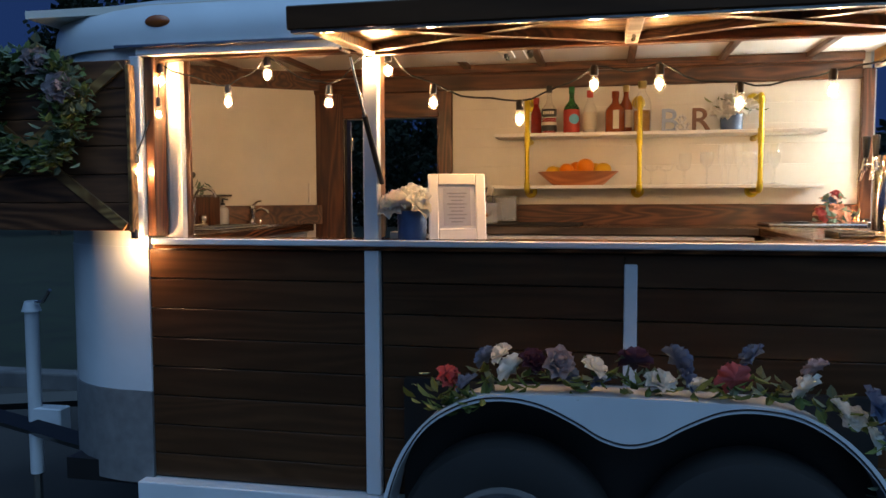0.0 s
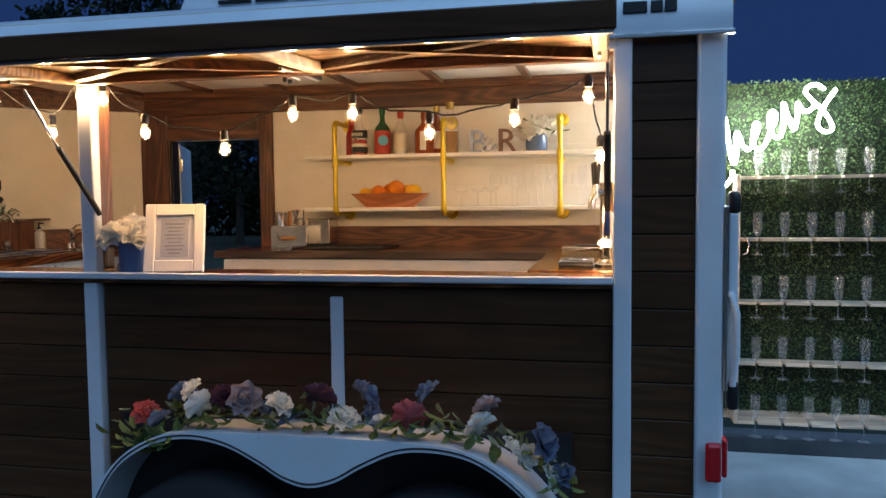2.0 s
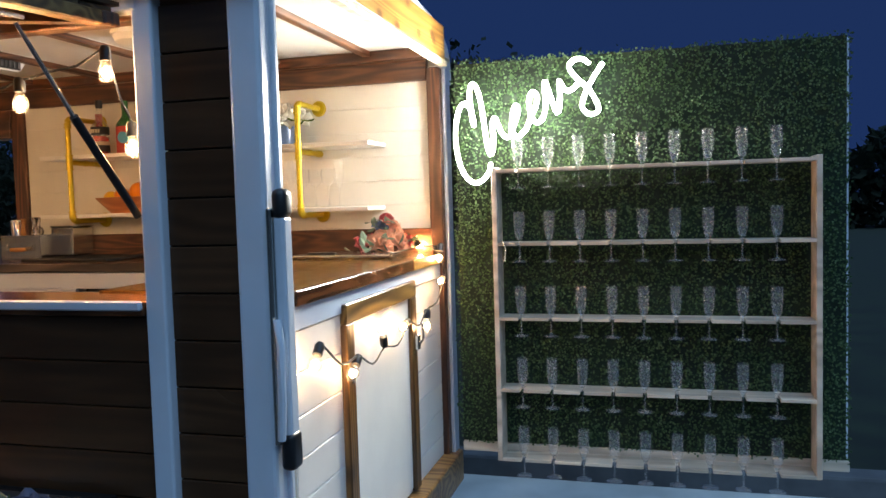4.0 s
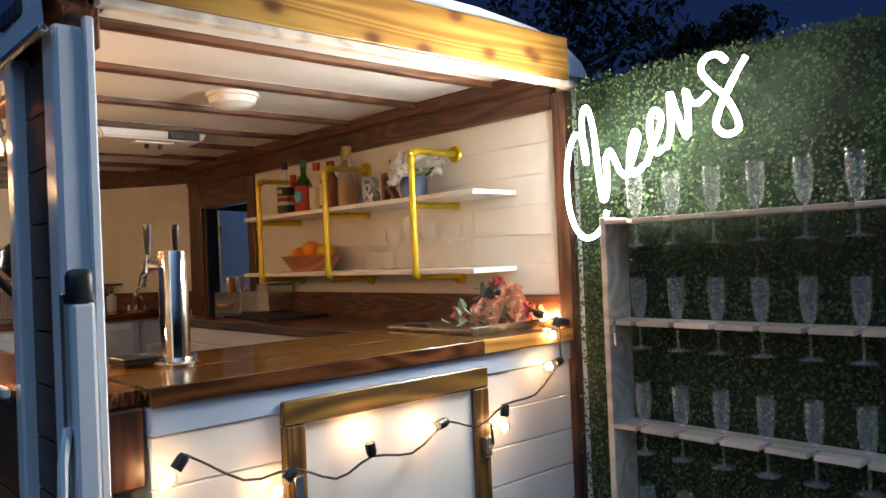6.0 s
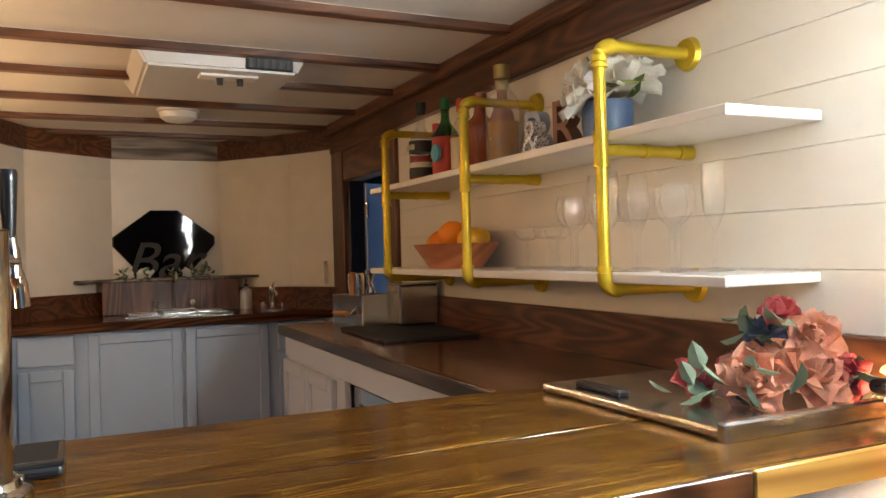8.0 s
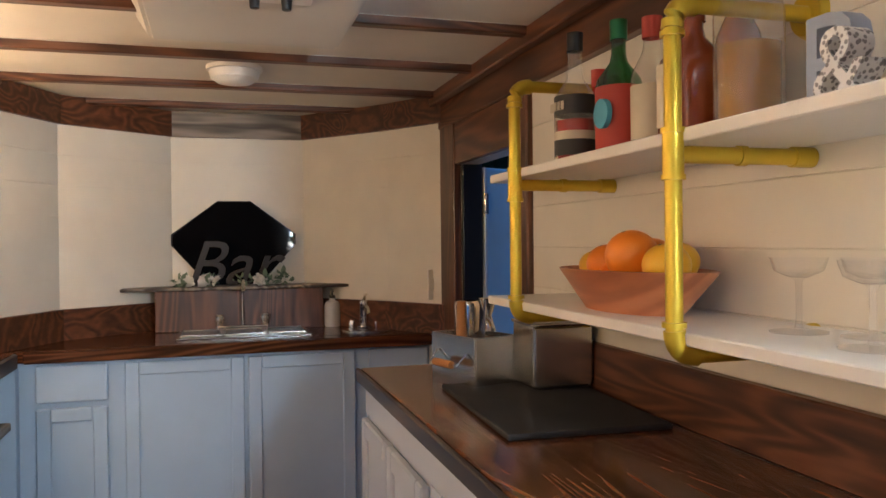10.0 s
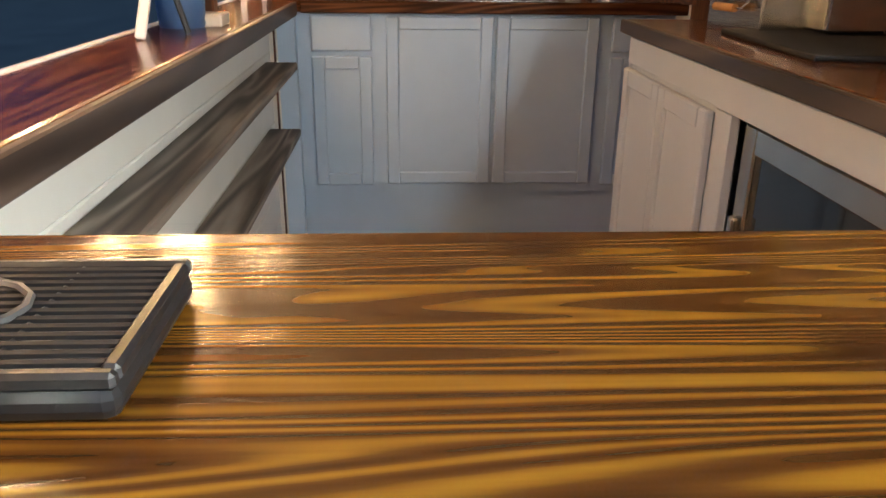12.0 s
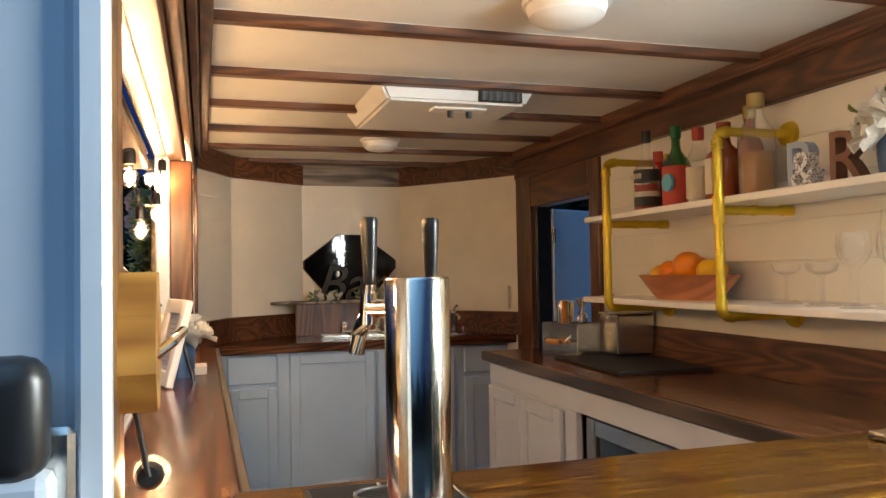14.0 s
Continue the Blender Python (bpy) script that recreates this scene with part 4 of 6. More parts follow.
fl0 = None
for z in ZS:
    for x in FX:
        m = pose(x + 0.022, 4.118, z + 0.004, 0, 0, 40 * ((x * 7 + z * 5) % 1))
        if fl0 is None:
            fl0 = glass_thing("champagne_flute", (("foot", FOOT), ("stem", STEM), ("bowl", BOWL)), "clear champagne flute hanging by its stem in the rack", "flutes in the rack", M_FLUTE)
            fl0.matrix_basis = m
        else:
            copy_thing(fl0, m)

# neon sign: six letters of one bent tube
NEON = {
    "C": [(113, 310), (106, 363), (82, 402), (59, 397), (41, 347), (35, 271), (45, 191), (69, 124), (107, 87), (146, 94), (174, 130), (177, 161)],
    "h": [(108, 324), (97, 419), (99, 470), (114, 480), (128, 458), (146, 385), (159, 289), (174, 205), (188, 202), (194, 257), (188, 316), (198, 339), (212, 307), (225, 277), (245, 261), (259, 266)],
    "e": [(0, 0), (21, 57), (33, 100), (22, 119), (12, 90), (7, 37), (18, 3), (39, -4), (62, 16)],
    "f": [(0, 0), (26, 64), (46, 111), (41, 147), (23, 147), (16, 108), (26, 56), (46, 29), (67, 39)],
    "r": [(388, 321), (401, 372), (399, 474), (416, 423), (447, 346), (459, 406), (457, 468), (478, 432), (504, 429), (527, 449)],
    "s": [(572, 527), (545, 548), (509, 544), (496, 516), (524, 476), (565, 435), (598, 381), (605, 341), (569, 334), (544, 363), (554, 407), (577, 456), (609, 506), (624, 527)],
}


ns = thing("neon_sign", (1.322, 4.135, 1.60), "white glowing neon script sign reading Cheers", "neon sign")
for key, off in (("C", (0, 0)), ("h", (0, 0)), ("e", (259, 266)), ("f", (321, 282)), ("r", (0, 0)), ("s", (0, 0))):
    line = smooth_line([((x + off[0]) / 1000, (y + off[1]) / 1000) for x, y in NEON[key]], 4)
    b1 = tube(bm_new(), [(x, 0.012 * math.sin(i * 0.15), z) for i, (x, z) in enumerate(line)], 0.0078, 8)
    nt = part("neon_tube", b1, M_NEON, ns, "", True)
    nt.data.materials.append(M_SHELF)
    for p in nt.data.polygons:
        p.material_index = 1 if p.normal.y > -0.12 else 0
for x, z in ((0.06, 0.38), (0.11, 0.10), (0.19, 0.24), (0.36, 0.41), (0.50, 0.53), (0.60, 0.36)):
    part("standoff", rod(bm_new(), (x, 0.0, z), (x, 0.085, z), 0.004, seg=6), M_GLASS, ns)

# ---- beer tower and drip tray on the bar ----
tw = thing("beer_tower", (0.935, 3.051, 1.398), "polished steel beer tower with two black tap handles", "beer tower")
part("column", lathe(bm_new(), [(0.0, 0.0), (0.037, 0.0), (0.037, 0.291), (0.0355, 0.294), (0.0, 0.295)], seg=36), M_CHROME, tw, "", True)
part("base_flange", lathe(bm_new(), [(0.056, 0.0), (0.056, 0.008), (0.052, 0.012), (0.044, 0.014), (0.041, 0.022), (0.037, 0.023)], seg=36), M_CHROME, tw, "", True)
for k in range(4):
    an = 0.6 + k * math.pi / 2
    part("bolt", rod(bm_new(), (0.049 * math.cos(an), 0.049 * math.sin(an), 0.012), (0.049 * math.cos(an), 0.049 * math.sin(an), 0.017), 0.004, seg=8), M_STEEL, tw)
for dx, dy in ((-0.72, -0.69), (-0.86, 0.52)):
    d = Vector((dx, dy, 0)).normalized()
    P = lambda r_, z: d * r_ + Vector((0, 0, z - 0.010))
    fa = part("shank", rod(bm_new(), P(0.032, 0.268), P(0.066, 0.268), 0.011, seg=14), M_CHROME, tw, "", True)
    b1 = rod(bm_new(), P(0.066, 0.250), P(0.066, 0.285), 0.0125, 0.009, 16)
    part("faucet_body", b1, M_CHROME, tw, "", True)
    part("spout", tube(bm_new(), [P(0.066, 0.262), P(0.074, 0.252), P(0.080, 0.238), P(0.084, 0.215)], 0.0095, 12), M_CHROME, tw, "", True)
    part("lever_collar", rod(bm_new(), P(0.066, 0.280), P(0.064, 0.298), 0.008, 0.0075, 14), M_STEEL, tw, "", True)
    b1 = bm_new()
    lathe(b1, [(0.0, 0.0), (0.009, 0.0), (0.0105, 0.02), (0.0135, 0.066), (0.014, 0.075), (0.012, 0.079), (0.0, 0.08)], seg=16, squash=0.75)
    bmesh.ops.translate(b1, verts=b1.verts[:], vec=P(0.064, 0.296))
    part("tap_handle", b1, paint("gloss_black_handle", (0.008, 0.008, 0.009), 0.3, mottle=0.0, bump=0.0, coat=0.0) if dx > -0.8 else bpy.data.materials["gloss_black_handle"], tw, "black tap handle", True)

tr_ = thing("drip_tray", (0.818, 3.038, 1.398), "black drip tray with a slatted grate", "drip tray")
part("pan", cbox(-0.059, 0.059, -0.097, 0.097, 0.0, 0.016, 0.006, 2), M_BLACK, tr_)
part("pan_floor", cbox(-0.050, 0.050, -0.088, 0.088, 0.0161, 0.0168), M_RIM, tr_, "shiny grey tray floor")
for a, b, c, e in ((-0.059, -0.052, -0.097, 0.097), (0.052, 0.059, -0.097, 0.097), (-0.052, 0.052, -0.097, -0.089), (-0.052, 0.052, 0.089, 0.097)):
    part("rim", cbox(a, b, c, e, 0.014, 0.022, 0.002), M_BLACK, tr_)
for k in range(13):
    xk = -0.046 + k * 0.0077
    part("slat", rod(bm_new(), (xk, -0.09, 0.020), (xk, 0.09, 0.020), 0.0019, seg=6), M_BLACK, tr_)
for yy in (-0.045, 0.045):
    part("slat", rod(bm_new(), (-0.052, yy, 0.018), (0.052, yy, 0.018), 0.002, seg=6), M_BLACK, tr_)

ring_ = [(0.030 * math.cos(a * 0.3927), 0.040 * math.sin(a * 0.3927), 0.0225) for a in range(17)]
part("grate_ring", tube(bm_new(), ring_, 0.0022, 6), M_VENT, tr_, "", True)
part("grate_bar", rod(bm_new(), (-0.050, 0.0, 0.0225), (-0.030, 0.0, 0.0225), 0.002, seg=6), M_VENT, tr_)
part("grate_bar", rod(bm_new(), (0.030, 0.0, 0.0225), (0.050, 0.0, 0.0225), 0.002, seg=6), M_VENT, tr_)

# ---- flowers and leaves, shared shapes ----
def petal_mesh(name, ln, wd, curl, mat, seed):
    """One cupped petal that grows from the origin along +x."""
    rg = random.Random(seed)
    bm = bm_new()
    rows_ = []
    for i in range(5):
        s_ = i / 4
        w = wd * math.sin(math.pi * (0.12 + 0.80 * s_))
        rows_.append([bm.verts.new((ln * s_, w * t_, curl * s_ * s_ + 0.12 * (t_ * t_ - 1) + 0.25 * t_ * t_ * s_ + rg.uniform(-0.012, 0.012))) for t_ in (-1, -0.5, 0, 0.5, 1)])
    for a, b in zip(rows_, rows_[1:]):
        for j in range(4):
            bm.faces.new((a[j], a[j + 1], b[j + 1], b[j]))
    me = bpy.data.meshes.new(name)
    bm.to_mesh(me)
    bm.free()
    me.materials.append(mat)
    for p in me.polygons:
        p.use_smooth = True
    return me


def flower_kit(mat, seed):
    """Bud and three rings' petals of a bloom one unit wide."""
    b1 = bm_new()
    bmesh.ops.create_icosphere(b1, subdivisions=2, radius=0.30, matrix=Matrix.Translation((0, 0, 0.34)) @ Matrix.Diagonal((0.9, 0.9, 1.2, 1)))
    for v in b1.verts:
        v.co += v.co.normalized() * 0.05 * math.sin(7 * math.atan2(v.co.y, v.co.x) + 9 * v.co.z)
    return finish("bloom", b1, mat, True), [petal_mesh("petal", 0.60 + 0.20 * k, 0.40 + 0.06 * k, (0.32, 0.30, -0.10, -0.25)[k], mat, seed * 10 + k) for k in range(4)]


def petal_mat(name, col):
    m = paint(name, col, 0.6, mottle=0.12, bump=0.04, scale=14)
    thin(m, m.node_tree.nodes["Color Ramp"].outputs[0], 0.4)
    return m


M_PW, M_PB, M_PD = petal_mat("cream_petal", (0.86, 0.83, 0.76)), petal_mat("dusty_blue_petal", (0.13, 0.19, 0.31)), petal_mat("plum_petal", (0.10, 0.035, 0.06))
M_PR, M_PP, M_PG = petal_mat("coral_petal", (0.60, 0.13, 0.13)), petal_mat("peach_petal", (0.80, 0.42, 0.28)), petal_mat("mauve_grey_petal", (0.36, 0.31, 0.34))
M_LG, M_LB = leaf_mat("olive_leaf", (0.06, 0.10, 0.03), (0.24, 0.28, 0.09)), leaf_mat("eucalyptus_leaf", (0.09, 0.13, 0.09), (0.27, 0.33, 0.22))
FLW = {k: flower_kit(m_, s_) for s_, (k, m_) in enumerate((("w", M_PW), ("b", M_PB), ("d", M_PD), ("r", M_PR), ("p", M_PP), ("g", M_PG)))}
FRG = random.Random(77)


def bloom(parent, kind, at, rad, tilt=(0, 0, 0)):
    bud, pets = FLW[kind]
    ob = new("bloom", bud)
    ob.parent = parent
    ob.location = at
    ob.rotation_euler = [radians(a) for a in tilt]
    ob.scale = (rad, rad, rad)
    for ring in range(4):
        n_ = 4 + ring
        for k in range(n_):
            p_ = new("petal", pets[ring])
            p_.parent = ob
            p_.matrix_basis = Matrix.Rotation(2 * math.pi * (k + 0.5 * ring) / n_ + FRG.uniform(-0.2, 0.2), 4, "Z") @ Matrix.Rotation(-(1.30 - 0.36 * ring) + FRG.uniform(-0.14, 0.14), 4, "Y")
    return ob


def leaves(parent, name, mat, spots, seed, size=0.05, wid=0.4, label=""):
    """Single pointed leaves round the given spots: (x, y, z, spread, how many)."""
    rg = random.Random(seed)
    vs_, fs_ = [], []
    for x, y, z, sp, n_ in spots:
        for _ in range(n_):
            c = Vector((x + rg.gauss(0, sp), y + rg.gauss(0, sp * 0.5), z + rg.gauss(0, sp * 0.45)))
            d = Vector((rg.uniform(-1, 1), rg.uniform(-1, 0.4), rg.uniform(-0.5, 0.9))).normalized()
            s_ = d.cross(Vector((rg.uniform(-0.4, 0.4), rg.uniform(-0.4, 0.4), 1))).normalized()
            ln = size * rg.uniform(0.6, 1.25)
            w = ln * wid * 0.5
            u_ = d.cross(s_) * ln * 0.12
            i0 = len(vs_)
            vs_ += [tuple(c), tuple(c + d * ln * 0.4 + s_ * w + u_), tuple(c + d * ln * 0.75 + s_ * w * 0.7 + u_), tuple(c + d * ln), tuple(c + d * ln * 0.75 - s_ * w * 0.7 + u_), tuple(c + d * ln * 0.4 - s_ * w + u_), tuple(c + d * ln * 0.5)]
            fs_ += [(i0, i0 + 1, i0 + 6), (i0 + 1, i0 + 2, i0 + 6), (i0 + 2, i0 + 3, i0 + 6), (i0 + 3, i0 + 4, i0 + 6), (i0 + 4, i0 + 5, i0 + 6), (i0 + 5, i0, i0 + 6)]
    me = bpy.data.meshes.new(name)
    me.from_pydata(vs_, [], fs_)
    me.materials.append(mat)
    ob = new(name, me)
    ob.parent = parent
    if label:
        tagged(ob, label)
    tagged(ob, kind="stuff")
    return ob


# garland on the fender
ga = thing("flower_garland", (0.05, 2.52, 0.92), "garland of blue, white and coral silk flowers on the fender", "flower garland")


def on_fender(x):
    """Height of the fender's top at x, over the garland's base."""
    e = max(0.0, abs(x - 0.03) - 0.42)
    return -1.15 * e * e - 0.02


bl = [(-0.555, "r", 0.048, 0.05), (-0.49, "b", 0.042, 0.02), (-0.43, "b", 0.045, 0.09), (-0.375, "w", 0.040, 0.11), (-0.345, "w", 0.050, 0.065), (-0.27, "d", 0.045, 0.09), (-0.19, "g", 0.055, 0.09), (-0.16, "b", 0.045, 0.03), (-0.075, "w", 0.046, 0.075), (-0.055, "b", 0.04, 0.02), (0.05, "d", 0.055, 0.10), (0.13, "w", 0.050, 0.035), (0.185, "b", 0.055, 0.10), (0.215, "b", 0.04, 0.04), (0.245, "w", 0.032, 0.03), (0.345, "r", 0.055, 0.06), (0.40, "b", 0.045, 0.13), (0.56, "w", 0.050, 0.055), (0.58, "g", 0.042, 0.12), (0.65, "w", 0.035, 0.03), (0.70, "w", 0.038, 0.02), (0.745, "b", 0.055, 0.10), (0.76, "w", 0.045, -0.01), (0.80, "b", 0.04, 0.03)]
rg = random.Random(12)
for x, kd, r_, dz in bl:
    bloom(ga, kd, (x - 0.05, rg.uniform(-0.05, 0.02), on_fender(x) + dz + 0.028), r_ * 0.88, (rg.uniform(25, 70), rg.uniform(-30, 30), rg.uniform(0, 360)))
leaves(ga, "olive_leaves", M_LG, [(-0.62, -0.03, on_fender(-0.57) - 0.0, 0.04, 26), (-0.53, -0.05, on_fender(-0.5) + 0.0, 0.035, 22)] + [(x - 0.05, -0.02, on_fender(x) + 0.045, 0.030, 5) for x in np.arange(-0.45, 0.82, 0.06)], 3, 0.065, 0.42, "olive green silk leaves")
leaves(ga, "eucalyptus_leaves", M_LB, [(x - 0.05, 0.0, on_fender(x) + 0.065, 0.032, 4) for x in np.arange(-0.60, 0.84, 0.06)] + [(0.78, -0.03, -0.26, 0.05, 24), (0.83, -0.03, -0.36, 0.045, 18)], 5, 0.05, 0.6, "dusty blue-green silk leaves")

# wreath on the front hatch panel
wr = thing("wreath", (-2.19, 2.575, 1.88), "round blue-green eucalyptus wreath hung on the hatch panel", "wreath")
part("hoop", tube(bm_new(), [(0.19 * math.cos(a * 0.3142), 0, 0.19 * math.sin(a * 0.3142)) for a in range(21)], 0.008, 8), M_TRIM, wr)
ring = [(0.19 * math.cos(a * 0.2618), -0.01, 0.19 * math.sin(a * 0.2618), 0.042, 60) for a in range(24)]
leaves(wr, "eucalyptus_leaves", M_LB, ring[::2] + ring[1:6:2], 8, 0.045, 0.75)
leaves(wr, "green_leaves", M_LG, ring[1::2] + [(0.13, -0.02, -0.20, 0.03, 16)], 9, 0.045, 0.6)
for a in (0.4, 1.1, 2.2, 3.4):
    bloom(wr, "g", (0.19 * math.cos(a), -0.05, 0.19 * math.sin(a)), 0.05, (80, 0, a * 50))

# flowers lying on the bar corner, on the ice-bin lid
lid = thing("ice_bin_lid", (0.93, 4.03, 1.398), "flat brushed steel ice bin lid on the bar", "lid")
part("plate", lb(lid, 0.715, 1.150, 3.905, 4.215, 1.399, 1.414, 0.004, 2), M_STEEL, lid)
part("front_lip", lb(lid, 1.140, 1.158, 3.90, 4.22, 1.396, 1.424, 0.003), M_STEEL, lid)
part("grip", lb(lid, 0.78, 0.90, 3.93, 3.955, 1.414, 1.424, 0.003), M_BLACK, lid)
bq = thing("flower_bouquet", (1.06, 4.12, 1.415), "bunch of peach and coral silk flowers lying on the bar", "bouquet")
for kd, at, r_, tl_ in (("p", (-0.01, -0.055, 0.035), 0.05, (60, 20, 20)), ("p", (0.03, 0.015, 0.04), 0.052, (50, 30, 60)), ("p", (-0.01, 0.065, 0.085), 0.046, (40, 40, 10)), ("r", (-0.06, -0.02, 0.04), 0.038, (30, -20, 60)), ("p", (-0.04, 0.04, 0.045), 0.044, (40, -10, 0)), ("r", (0.045, 0.075, 0.03), 0.036, (60, 40, 0)), ("b", (-0.03, -0.01, 0.10), 0.03, (20, 0, 30)), ("r", (-0.09, -0.10, 0.03), 0.032, (60, 0, 90)), ("r", (0.0, -0.01, 0.135), 0.026, (30, 20, 0))):
    bloom(bq, kd, at, r_, tl_)
leaves(bq, "silk_leaves", M_LB, [(0.0, -0.07, 0.04, 0.035, 10), (-0.02, -0.01, 0.10, 0.03, 12), (0.03, 0.09, 0.025, 0.035, 10), (-0.06, -0.12, 0.03, 0.03, 7), (0.05, 0.12, 0.02, 0.025, 7)], 21, 0.045, 0.6)

# ---- things on the serving counter ----
def blue_vase(name, at, r_, h, label, group=""):
    v_ = thing(name, at, label, "vase", group)
    b1 = bm_new()
    prof = [(0.0, 0.0), (r_ * 0.92, 0.0)] + [(r_ * (0.94 + 0.06 * min(1, i / 6)) + (0.0012 if i % 2 else 0.0), h * i / 12) for i in range(1, 13)] + [(r_ * 0.92, h), (r_ * 0.9, h * 0.2), (0, h * 0.2)]
    lathe(b1, prof, seg=28)
    for v in b1.verts:                               # quilted dimples round the outside
        rr_ = math.hypot(v.co.x, v.co.y)
        if rr_ > r_ * 0.935 and 0.004 < v.co.z < h * 0.97:
            k = round(math.atan2(v.co.y, v.co.x) * 14 / math.pi) + round(v.co.z / h * 12)
            v.co.x, v.co.y = (v.co.x * 0.965, v.co.y * 0.965) if k % 2 else (v.co.x, v.co.y)
    part("pot", b1, bpy.data.materials.get("cobalt_glaze") or paint("cobalt_glaze", (0.06, 0.12, 0.25), 0.35, mottle=0.3, bump=0.3, scale=10, coat=0.1), v_, "textured blue glazed pot", True)
    return v_


va = blue_vase("flower_vase", (-0.737, 2.742, 1.392), 0.054, 0.108, "blue glazed vase of white silk flowers on the counter")
rg = random.Random(5)
for k in range(13):
    an, rr_ = k * 2.4, 0.022 * math.sqrt(k)
    bloom(va, "w", (rr_ * math.cos(an) * 1.15, rr_ * math.sin(an) * 0.9, 0.165 - 0.55 * rr_), 0.048, (rg.uniform(-30, 30) - 500 * rr_ * math.sin(an), 500 * rr_ * math.cos(an), rg.uniform(0, 360)))
blk = thing("wooden_block", (-0.78, 2.80, 1.392), "small pale wooden coaster block on the counter", "block")
part("slab", cbox(-0.05, 0.04, -0.03, 0.03, 0, 0.028, 0.003), M_PALEWOOD, blk)
pf = thing("menu_frame", (-0.560, 2.702, 1.394), "white picture frame holding a printed menu, leaning back", "picture frame")
pf.scale = (1.08, 1.08, 1.05)
pf.rotation_euler = (radians(-14), 0, radians(16))
for a, b, c, e in ((-0.095, -0.062, 0.0, 0.232), (0.062, 0.095, 0.0, 0.232), (-0.062, 0.062, 0.0, 0.040), (-0.062, 0.062, 0.192, 0.232)):
    part("frame_bar", cbox(a, b, -0.010, 0.010, c, e, 0.003), M_SHELF, pf)
part("mount", cbox(-0.062, 0.062, -0.001, 0.006, 0.040, 0.192), paint("paper", (0.60, 0.60, 0.62), 0.7, mottle=0.04), pf)
sheet = part("menu_sheet", cbox(-0.045, 0.045, -0.003, -0.001, 0.052, 0.182), paint("menu_print_paper", (0.42, 0.43, 0.48), 0.7, mottle=0.05), pf)
for k in range(9):
    w = 0.02 + 0.013 * ((k * 7) % 3) / 2
    part("print_line", cbox(-w, w, -0.0042, -0.003, 0.062 + k * 0.0125, 0.066 + k * 0.0125), M_TREAD, sheet)
part("stand_leg", rod(bm_new(), (0, 0.012, 0.16), (0, 0.085, 0.022), 0.006, seg=6), M_BLACK, pf)

# bottle opener plaque by the rear corner
pq = thing("bottle_opener_plaque", (0.975, 2.745, 1.636), "octagonal knotty pine plaque with a steel bottle opener", "bottle opener")
oc = [(0.050 * math.cos(math.pi / 8 + k * math.pi / 4), 0.072 * math.sin(math.pi / 8 + k * math.pi / 4)) for k in range(8)]
part("board", prism(bm_new(), oc, -0.0005, 0.033, "y"), M_PINE, pq)
part("opener", tube(bm_new(), [(-0.016, 0.032, -0.014), (-0.018, 0.048, 0.0), (0.0, 0.056, 0.008), (0.018, 0.048, 0.0), (0.016, 0.032, -0.014)], 0.005, 8), M_CHROME, pq, "", True)

# rear latch on the corner post
lt = thing("door_latch", (1.268, 2.715, 1.05), "white metal bar latch with black end caps on the corner post", "latch")
part("back_plate", cbox(0.0, 0.014, -0.032, 0.032, 0.0, 0.56, 0.004), M_STEEL, lt)
part("lever", cbox(0.014, 0.042, -0.022, 0.024, 0.02, 0.54, 0.008, 2), M_METAL, lt, "white metal lever bar")
b1 = cbox(0.012, 0.048, -0.028, 0.022, 0.535, 0.605, 0.015, 3)
part("end_cap", b1, M_BLACK, lt, "black plastic cap", True)
part("end_cap", cbox(0.012, 0.048, -0.026, 0.026, -0.06, 0.03, 0.012, 3), M_BLACK, lt, "black plastic cap", True)
part("hook", tube(bm_new(), [(0.02, -0.03, 0.30), (0.035, -0.045, 0.24), (0.035, -0.05, 0.12), (0.025, -0.04, 0.02)], 0.010, 8), M_METAL, lt, "", True)

# wall ledges under the serving counter
for z in (1.180, 0.956):
    lg = thing("wall_ledge", (-0.5, 2.83, z), "rough grey wooden ledge on the white boarded wall", "shelf", "wall ledges")
    part("board", lb(lg, -1.535, 0.62, 2.785, 2.892, z, z + 0.026, 0.004), M_GREYWOOD, lg)
    for x in (-1.40, -0.75, -0.1, 0.5):
        part("bracket", lb(lg, x, x + 0.03, 2.785, 2.85, z - 0.04, z, 0.003), M_BLACK, lg)
structure("ledge_upright", cbox(-1.70, -1.678, 2.785, 2.80, ZF, 1.35, 0.003), M_TRIMZ, "dark wooden strip at the end of the boarded wall", "trim")

# ---- sink, taps, riser shelf, plaque ----
sn = thing("triple_sink", (-1.95, 3.575, 1.392), "steel sink with three small basins", "sink")
part("rim", cbox(-0.125, 0.125, -0.235, 0.235, 0.0, 0.006, 0.002), M_STEEL, sn)
for k in range(3):
    yc = -0.152 + 0.152 * k
    bs_ = part("basin", cbox(-0.085, 0.095, yc - 0.066, yc + 0.066, 0.0055, 0.0085, 0.002), paint("basin_steel", (0.35, 0.35, 0.35), 0.3, 1.0) if k == 0 else bpy.data.materials["basin_steel"], sn)
    part("basin_edge", tube(bm_new(), [(-0.085, yc - 0.066, 0.010), (0.095, yc - 0.066, 0.010), (0.095, yc + 0.066, 0.010), (-0.085, yc + 0.066, 0.010), (-0.085, yc - 0.066, 0.010)], 0.004, 6), M_STEEL, bs_)
fa = thing("sink_faucet", (-2.075, 3.575, 1.398), "chrome gooseneck faucet with two knobs", "faucet")
part("bridge", cbox(-0.02, 0.02, -0.10, 0.10, 0.0, 0.016, 0.005, 2), M_CHROME, fa)
